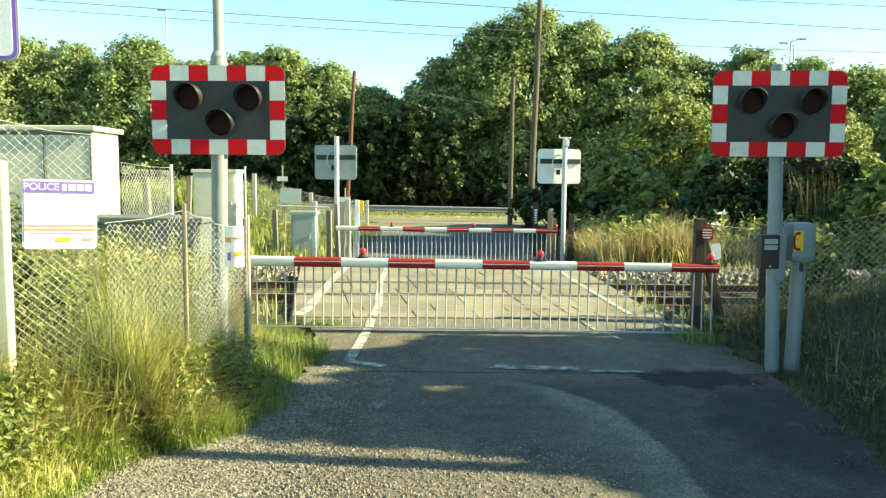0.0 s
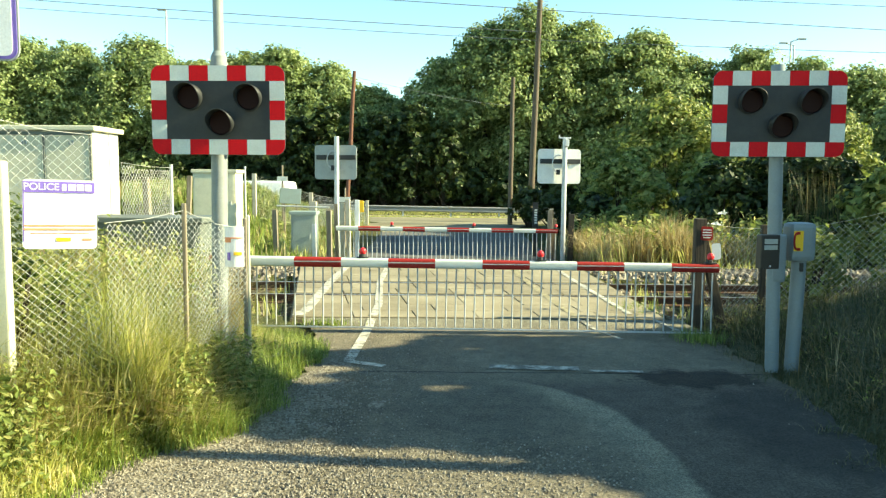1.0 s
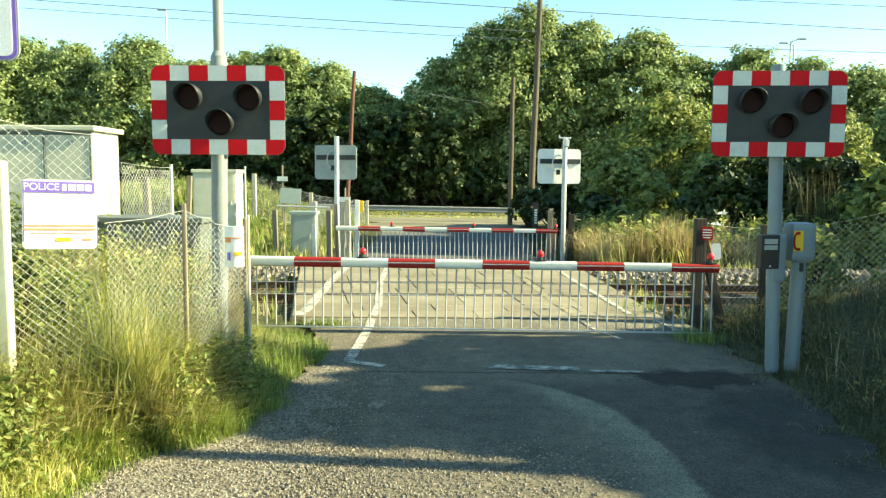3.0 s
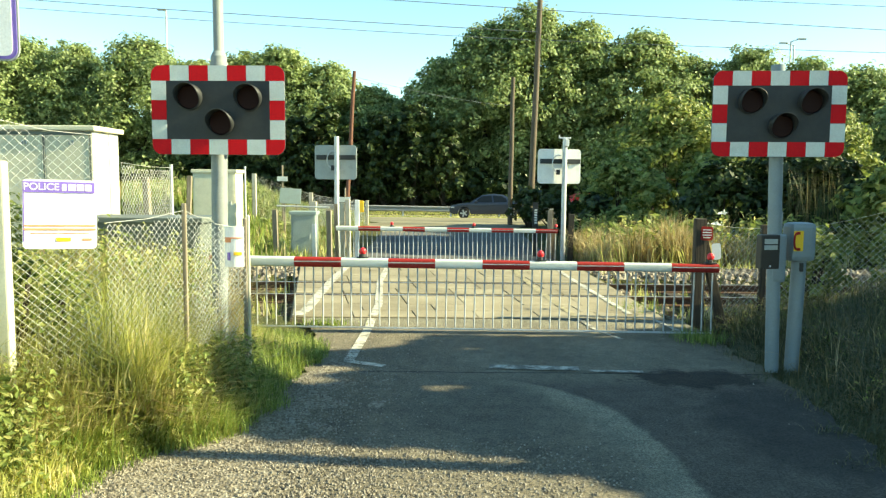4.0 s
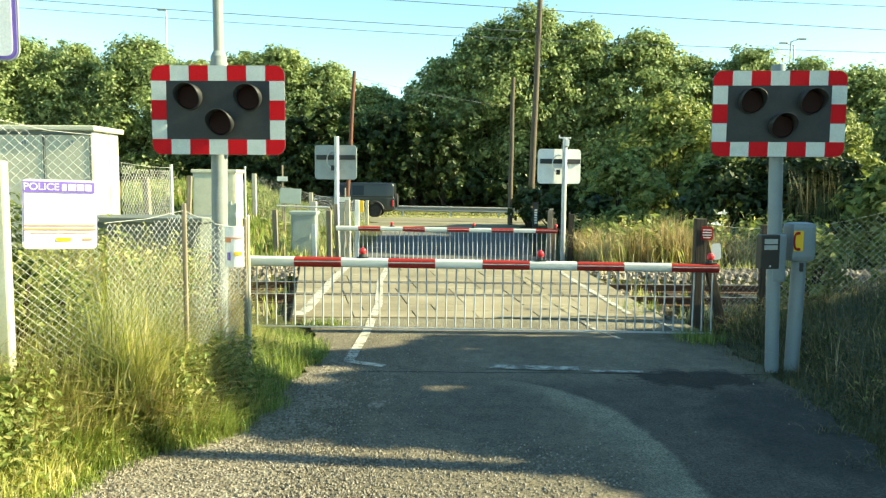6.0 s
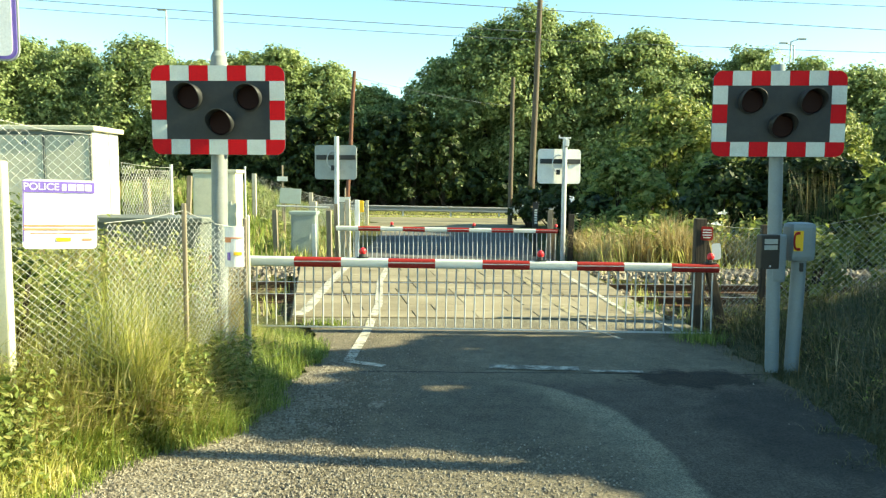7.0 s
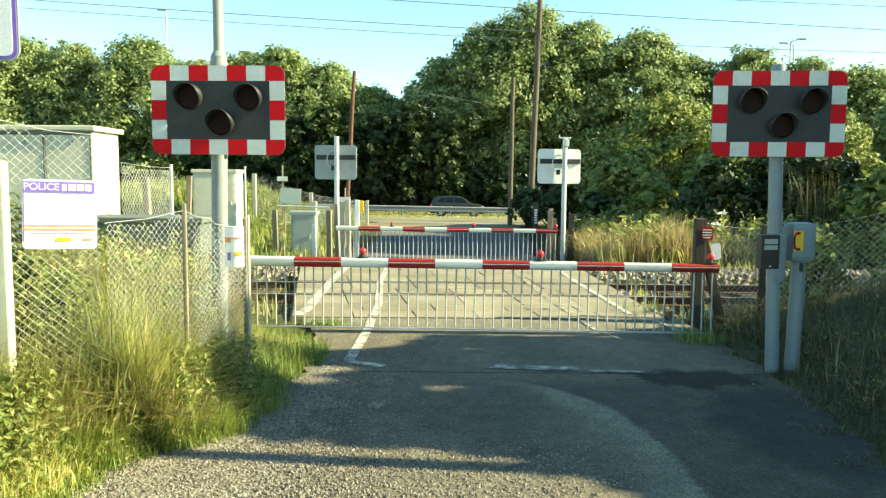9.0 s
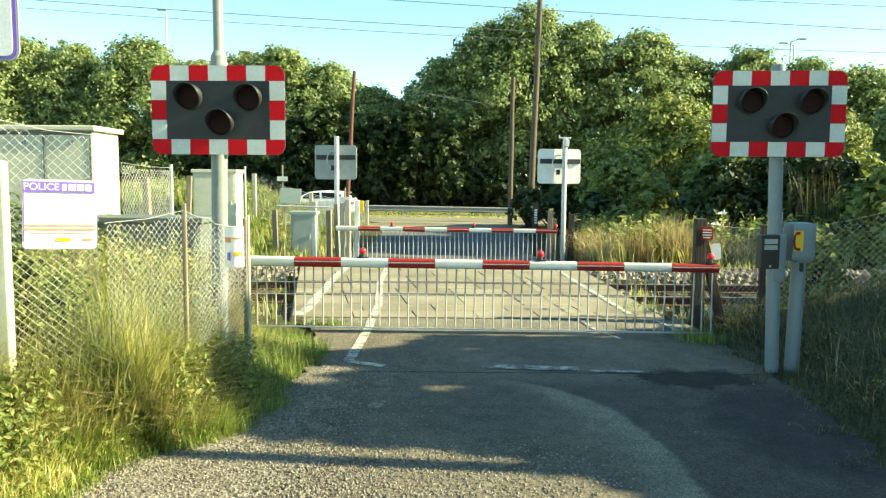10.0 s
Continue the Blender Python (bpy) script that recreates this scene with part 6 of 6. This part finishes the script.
def vehicle(name, tpl, L, H, W, paint, label, category, trim=None, rim=None, spokes=5, extras=(), bumper=False):
    """A road vehicle; it faces along its own +x and stands on z = 0."""
    top = base(name, pose(0, 0, 0), label, category, "passing vehicles")
    wr = tpl["wr"]
    belt = tpl["up"][0][1] * H

    def plan(x):
        """Narrowing of nose and tail, by place along the vehicle."""
        e = abs(x) / (L / 2)
        return 1 - 0.88 * max(0.0, e - 0.80) ** 1.3

    def half(z, x=0.0):
        t = max(0.0, (z - belt) / (H - belt))
        b = max(0.0, (0.3 * H - z) / (0.3 * H))
        taper = 0.20 if H < 1.8 else 0.10
        return W / 2 * (1 - taper * t ** 1.15 - 0.05 * b) * plan(x)

    def seam(q, z0, z1, s, parent):
        """A thin dark shut line that follows the side."""
        bm = bmesh.new()
        prev = None
        X = L / 2 - q * L
        for k in range(7):
            z = z0 + (z1 - z0) * k / 6
            y = s * (half(z, X) + 0.003)
            cur = (bm.verts.new((X - 0.007, y, z)), bm.verts.new((X + 0.007, y, z)))
            if prev:
                bm.faces.new((prev[0], prev[1], cur[1], cur[0]))
            prev = cur
        part("shut_line", bm, PLASTIC, parent)
    def shell(piece, xs, lo, hi, inset, r, rows=9):
        """Skin lofted along the vehicle: sides that curve in to a rounded shoulder, roof and floor."""
        bm = bmesh.new()
        rings = []
        for x in xs:
            X, z0, z1 = L / 2 - x, lo(x), max(hi(x), lo(x) + 0.012)
            rr = min(r, (z1 - z0) * 0.9)
            zs = [z0 + (z1 - rr - z0) * k / (rows - 1) for k in range(rows)] + [z1 - rr * (1 - math.sin(radians(a))) for a in (30, 60, 90)]
            side = []
            for z in zs:
                u = max(0.0, (z - (z1 - rr)) / rr)
                side.append((half(z, X) * inset - rr * (1 - math.sqrt(max(0.0, 1 - u * u))), z))
            rings.append([bm.verts.new((X, y, z)) for y, z in side] + [bm.verts.new((X, -y, z)) for y, z in side[::-1]])
        m = len(rings[0])
        for p, q in zip(rings, rings[1:]):
            for k in range(m):
                j = (k + 1) % m
                f = bm.faces.new((p[k], p[j], q[j], q[k]))
                f.smooth = k != m - 1
        bm.faces.new(rings[0][::-1])
        bm.faces.new(rings[-1])
        bmesh.ops.recalc_face_normals(bm, faces=bm.faces)
        return part(piece, bm, paint, top)

    # lower body with wheel arches
    sill = 0.17 * H + 0.02
    R = wr + 0.045
    lx, lz = zip(*[(x * L, z * H) for k, (x, z) in enumerate(tpl["low"]) if k and (x > tpl["low"][k - 1][0] or k == 1)])
    stations = {round(v, 4) for v in np.linspace(0, L, 44)} | {round(v, 4) for v in lx}
    for wx in tpl["wheels"]:
        stations |= {round(wx * L + R * math.cos(a), 4) for a in np.linspace(0.02, math.pi - 0.02, 17)}

    def bottom(x):
        z = sill + 0.07 * H * (1 - smooth(0, 0.05 * L, x)) + 0.06 * H * smooth(0.95 * L, L, x)
        for wx in tpl["wheels"]:
            e = abs(x - wx * L)
            if e < R:
                z = max(z, wr + math.sqrt(R * R - e * e))
        return z
    body = shell("body", sorted(stations), bottom, lambda x: float(np.interp(x, lx, lz)), 1.0, 0.05)
    # cabin
    ux, uz = zip(*[(x * L, z * H) for x, z in tpl["up"]])
    stations = {round(v, 4) for v in np.linspace(ux[0], ux[-1], 36)} | {round(v, 4) for v in ux}
    cabin = shell("cabin", sorted(stations), lambda x: belt - 0.03, lambda x: float(np.interp(x, ux, uz)), 0.995, 0.10)
    # side windows
    for s in (1, -1):
        for w in tpl["win"]:
            bm = bmesh.new()
            vs = [bm.verts.new((L / 2 - x * L, s * (half(z * H, L / 2 - x * L) * 0.995 + 0.016), z * H)) for x, z in w]
            vi = [bm.verts.new((L / 2 - x * L, s * (half(z * H, L / 2 - x * L) * 0.995 - 0.02), z * H)) for x, z in w]
            bm.faces.new(vs)
            for i in range(len(vs)):
                j = (i + 1) % len(vs)
                bm.faces.new((vs[i], vs[j], vi[j], vi[i]))
            bmesh.ops.recalc_face_normals(bm, faces=bm.faces)
            part("side_window", bm, GLASS, cabin, "dark side window")
    for key in ("screen", "rear"):
        if tpl[key]:
            (xa, za), (xb, zb) = tpl[key]
            bm = bmesh.new()
            k = 0.012 if key == "screen" else -0.012
            vs = []
            for x, z, s in ((xa, za, 1), (xb, zb, 1), (xb, zb, -1), (xa, za, -1)):
                vs.append(bm.verts.new((L / 2 - x * L + k, s * (half(z * H, L / 2 - x * L) - 0.07), z * H + 0.012)))
            vi = [bm.verts.new(v.co - Vector((k * 2, 0, 0.02))) for v in vs]
            bm.faces.new(vs)
            for i in range(4):
                j = (i + 1) % 4
                bm.faces.new((vs[i], vs[j], vi[j], vi[i]))
            bmesh.ops.recalc_face_normals(bm, faces=bm.faces)
            part("windscreen" if key == "screen" else "rear_window", bm, GLASS, cabin)
    lamp_z = (tpl["low"][2][1] - 0.035) * H
    for s in (1, -1):
        bm = bmesh.new()
        box(bm, (L / 2 - 0.055 * L, s * (W / 2 * 0.90), lamp_z - 0.01), (0.07 * L, 0.13, 0.07 * H ** 0.5), 0.025)
        part("headlight", bm, RIM, body, "clear headlight")
        bm = bmesh.new()
        tz = .56 * H if H < 1.8 else .42 * H
        box(bm, (-L / 2 + 0.02 * L, s * (W / 2 * 0.88), tz), (0.035 * L if H < 1.8 else 0.016 * L, 0.16, 0.14 if H < 1.8 else 0.36), 0.012)
        part("tail_light", bm, LAMPRED, body, "red tail light")
        bm = bmesh.new()
        wx = tpl["win"][0][0][0]
        box(bm, (L / 2 - (wx + 0.02) * L, s * (W / 2 + 0.10), tpl["win"][0][0][1] * H + 0.05), (0.13, 0.18, 0.15 if H < 1.8 else 0.26), 0.03)
        part("mirror", bm, trim or paint, cabin)
        bm = bmesh.new()
        x0, x1 = tpl["wheels"]
        box(bm, (L / 2 - (x0 + x1) / 2 * L, s * (W / 2 - 0.015), sill + (0.05 if H < 1.8 else 0.13)), ((x1 - x0) * L - 2 * wr - 0.16, 0.05, 0.09 if H < 1.8 else 0.20), 0.012)
        part("side_sill", bm, PLASTIC, body, "black lower side trim")
        bm = bmesh.new()
        hx = tpl["win"][0][2][0] - 0.02
        box(bm, (L / 2 - hx * L, s * (half(belt - 0.06, L / 2 - hx * L) + 0.006), belt - 0.05 if H < 1.8 else belt - 0.12), (0.17, 0.03, 0.035), 0.008)
        part("door_handle", bm, trim or paint, body)
        # door shut lines
        w = tpl["win"][0]
        for q in (w[0][0] - 0.005, w[2][0] + 0.012):
            seam(q, sill + 0.12, belt, s, body)
        if tpl["rear"] is None and H > 1.8 and tpl is not OFFROAD:
            for q in (0.36, 0.62, 0.93):
                seam(q, sill + 0.2, 0.93 * H, s, body)
    if bumper:
        def band(piece, q0, q1, z0, z1, label):
            """Dark plastic cladding that follows the side, with the end of the vehicle wrapped."""
            bm = bmesh.new()
            ends = []
            for s in (1, -1):
                prev = None
                for k in range(11):
                    X = L / 2 - (q0 + (q1 - q0) * k / 10) * L
                    cur = [bm.verts.new((X, s * (half(z * H, X) + o), z * H)) for z, o in ((z0, 0.0), (z0, 0.018), (z1, 0.018), (z1, 0.0))]
                    if prev:
                        for p in range(3):
                            bm.faces.new((prev[p], prev[p + 1], cur[p + 1], cur[p]))
                    if k in (0, 10):
                        ends.append(cur)
                    prev = cur
            for p, q in ((ends[0], ends[2]), (ends[1], ends[3])):
                bm.faces.new((p[1], p[2], q[2], q[1]))
            bmesh.ops.recalc_face_normals(bm, faces=bm.faces)
            part(piece, bm, PLASTIC, body, label)
        w0, w1 = tpl["wheels"]
        e = (wr + 0.05) / L
        band("front_bumper", -0.004, w0 - e, 0.125, 0.31, "dark grey front bumper")
        band("rear_bumper", w1 + e, 1.004, 0.125, 0.27, "dark grey rear bumper")
        band("rubbing_strip", w0 + e, w1 - e, 0.135, 0.235, "dark grey lower panel")
    bm = bmesh.new()
    box(bm, (L / 2 - 0.012, 0, 0.24 * H if H > 1.8 else 0.33 * H), (0.05, W * 0.72, 0.16), 0.015)
    part("grille", bm, PLASTIC, body, "black front grille")
    for ex in extras:
        ex(top, body, L, H, W, half)
    ws = [wheel(top, L / 2 - wx * L, s * (W / 2 - 0.10), wr, s, rim or RIM, spokes) for wx in tpl["wheels"] for s in (1, -1)]
    return top, ws


def van_emblem(top, body, L, H, W, half):
    for s in (1, -1):
        bm = bmesh.new()
        y = s * (half(0.70 * H) + 0.006)
        c = (L / 2 - 0.615 * L, y, 0.745 * H)
        vs = [bm.verts.new((c[0] + 0.36 * math.cos(a), y - s * 0.02 * math.sin(a), c[2] + 0.33 * math.sin(a))) for a in np.linspace(0, 2 * math.pi, 10, endpoint=False)]
        bm.faces.new(vs)
        disc = part("emblem", bm, PHONEGREY, body, "round grey-green emblem")
        bm = bmesh.new()
        box(bm, (c[0], y + s * 0.004, c[2] + 0.02), (0.46, 0.004, 0.27), 0)
        part("emblem_bar", bm, WHITE, disc)
        bm = bmesh.new()
        box(bm, (L / 2 - 0.86 * L, s * (half(0.55 * H) + 0.002), 0.555 * H), (0.19 * L, 0.012, 0.02), 0)
        part("door_rail", bm, PLASTIC, body)


def van_rail(top, body, L, H, W, half):
    for s in (1, -1):
        bm = bmesh.new()
        box(bm, (L / 2 - 0.75 * L, s * (half(0.56 * H) + 0.004), 0.565 * H), (0.25 * L, 0.02, 0.035), 0.005)
        part("door_rail", bm, GALV, body, "sliding door rail")


def silver_blade(top, body, L, H, W, half):
    for s in (1, -1):
        bm = bmesh.new()
        vs = [bm.verts.new((L / 2 - q * L, s * (half(z * H, L / 2 - q * L) * 0.995 + 0.026), z * H)) for q, z in ((.80, .70), (.775, .90), (.79, .925), (.90, .90), (.965, .71))]
        bm.faces.new(vs)
        part("quarter_panel", bm, RIM, body, "silver rear quarter panel")


def offroad_bits(top, body, L, H, W, half):
    bm = bmesh.new()
    tube(bm, (-L / 2 - 0.12, 0.2, 0.95), (-L / 2 + 0.02, 0.2, 0.95), 0.38, seg=22)
    part("spare_wheel", bm, RUBBER, top)
    for s in (1, -1):
        for wx in (0.14, 0.76):
            bm = bmesh.new()
            pts = [(L / 2 - wx * L + 0.50 * math.cos(a), s * (W / 2 + 0.03), 0.40 + 0.50 * math.sin(a)) for a in np.linspace(0.15, math.pi - 0.15, 12)]
            line_tube(bm, pts, 0.055, 6)
            part("wheel_arch", bm, PLASTIC, body)


WHITE_P = car_paint("white_car_paint", (0.80, 0.81, 0.80))
SILVER_P = car_paint("silver_car_paint", (0.55, 0.60, 0.63), 0.35)
RED_P = car_paint("red_car_paint", (0.55, 0.012, 0.04))
VANRED_P = car_paint("red_van_paint", (0.60, 0.012, 0.028))
BLUE_P = car_paint("dark_blue_car_paint", (0.022, 0.032, 0.055), 0.2)
DARK_P = car_paint("dark_grey_car_paint", (0.028, 0.032, 0.035), 0.2)
BLACKISH_P = car_paint("black_green_car_paint", (0.016, 0.02, 0.019))

LANE_NEAR, LANE_INNER, LANE_FAR = 42.45, 45.6, 58.9
CRUISE = 25.0

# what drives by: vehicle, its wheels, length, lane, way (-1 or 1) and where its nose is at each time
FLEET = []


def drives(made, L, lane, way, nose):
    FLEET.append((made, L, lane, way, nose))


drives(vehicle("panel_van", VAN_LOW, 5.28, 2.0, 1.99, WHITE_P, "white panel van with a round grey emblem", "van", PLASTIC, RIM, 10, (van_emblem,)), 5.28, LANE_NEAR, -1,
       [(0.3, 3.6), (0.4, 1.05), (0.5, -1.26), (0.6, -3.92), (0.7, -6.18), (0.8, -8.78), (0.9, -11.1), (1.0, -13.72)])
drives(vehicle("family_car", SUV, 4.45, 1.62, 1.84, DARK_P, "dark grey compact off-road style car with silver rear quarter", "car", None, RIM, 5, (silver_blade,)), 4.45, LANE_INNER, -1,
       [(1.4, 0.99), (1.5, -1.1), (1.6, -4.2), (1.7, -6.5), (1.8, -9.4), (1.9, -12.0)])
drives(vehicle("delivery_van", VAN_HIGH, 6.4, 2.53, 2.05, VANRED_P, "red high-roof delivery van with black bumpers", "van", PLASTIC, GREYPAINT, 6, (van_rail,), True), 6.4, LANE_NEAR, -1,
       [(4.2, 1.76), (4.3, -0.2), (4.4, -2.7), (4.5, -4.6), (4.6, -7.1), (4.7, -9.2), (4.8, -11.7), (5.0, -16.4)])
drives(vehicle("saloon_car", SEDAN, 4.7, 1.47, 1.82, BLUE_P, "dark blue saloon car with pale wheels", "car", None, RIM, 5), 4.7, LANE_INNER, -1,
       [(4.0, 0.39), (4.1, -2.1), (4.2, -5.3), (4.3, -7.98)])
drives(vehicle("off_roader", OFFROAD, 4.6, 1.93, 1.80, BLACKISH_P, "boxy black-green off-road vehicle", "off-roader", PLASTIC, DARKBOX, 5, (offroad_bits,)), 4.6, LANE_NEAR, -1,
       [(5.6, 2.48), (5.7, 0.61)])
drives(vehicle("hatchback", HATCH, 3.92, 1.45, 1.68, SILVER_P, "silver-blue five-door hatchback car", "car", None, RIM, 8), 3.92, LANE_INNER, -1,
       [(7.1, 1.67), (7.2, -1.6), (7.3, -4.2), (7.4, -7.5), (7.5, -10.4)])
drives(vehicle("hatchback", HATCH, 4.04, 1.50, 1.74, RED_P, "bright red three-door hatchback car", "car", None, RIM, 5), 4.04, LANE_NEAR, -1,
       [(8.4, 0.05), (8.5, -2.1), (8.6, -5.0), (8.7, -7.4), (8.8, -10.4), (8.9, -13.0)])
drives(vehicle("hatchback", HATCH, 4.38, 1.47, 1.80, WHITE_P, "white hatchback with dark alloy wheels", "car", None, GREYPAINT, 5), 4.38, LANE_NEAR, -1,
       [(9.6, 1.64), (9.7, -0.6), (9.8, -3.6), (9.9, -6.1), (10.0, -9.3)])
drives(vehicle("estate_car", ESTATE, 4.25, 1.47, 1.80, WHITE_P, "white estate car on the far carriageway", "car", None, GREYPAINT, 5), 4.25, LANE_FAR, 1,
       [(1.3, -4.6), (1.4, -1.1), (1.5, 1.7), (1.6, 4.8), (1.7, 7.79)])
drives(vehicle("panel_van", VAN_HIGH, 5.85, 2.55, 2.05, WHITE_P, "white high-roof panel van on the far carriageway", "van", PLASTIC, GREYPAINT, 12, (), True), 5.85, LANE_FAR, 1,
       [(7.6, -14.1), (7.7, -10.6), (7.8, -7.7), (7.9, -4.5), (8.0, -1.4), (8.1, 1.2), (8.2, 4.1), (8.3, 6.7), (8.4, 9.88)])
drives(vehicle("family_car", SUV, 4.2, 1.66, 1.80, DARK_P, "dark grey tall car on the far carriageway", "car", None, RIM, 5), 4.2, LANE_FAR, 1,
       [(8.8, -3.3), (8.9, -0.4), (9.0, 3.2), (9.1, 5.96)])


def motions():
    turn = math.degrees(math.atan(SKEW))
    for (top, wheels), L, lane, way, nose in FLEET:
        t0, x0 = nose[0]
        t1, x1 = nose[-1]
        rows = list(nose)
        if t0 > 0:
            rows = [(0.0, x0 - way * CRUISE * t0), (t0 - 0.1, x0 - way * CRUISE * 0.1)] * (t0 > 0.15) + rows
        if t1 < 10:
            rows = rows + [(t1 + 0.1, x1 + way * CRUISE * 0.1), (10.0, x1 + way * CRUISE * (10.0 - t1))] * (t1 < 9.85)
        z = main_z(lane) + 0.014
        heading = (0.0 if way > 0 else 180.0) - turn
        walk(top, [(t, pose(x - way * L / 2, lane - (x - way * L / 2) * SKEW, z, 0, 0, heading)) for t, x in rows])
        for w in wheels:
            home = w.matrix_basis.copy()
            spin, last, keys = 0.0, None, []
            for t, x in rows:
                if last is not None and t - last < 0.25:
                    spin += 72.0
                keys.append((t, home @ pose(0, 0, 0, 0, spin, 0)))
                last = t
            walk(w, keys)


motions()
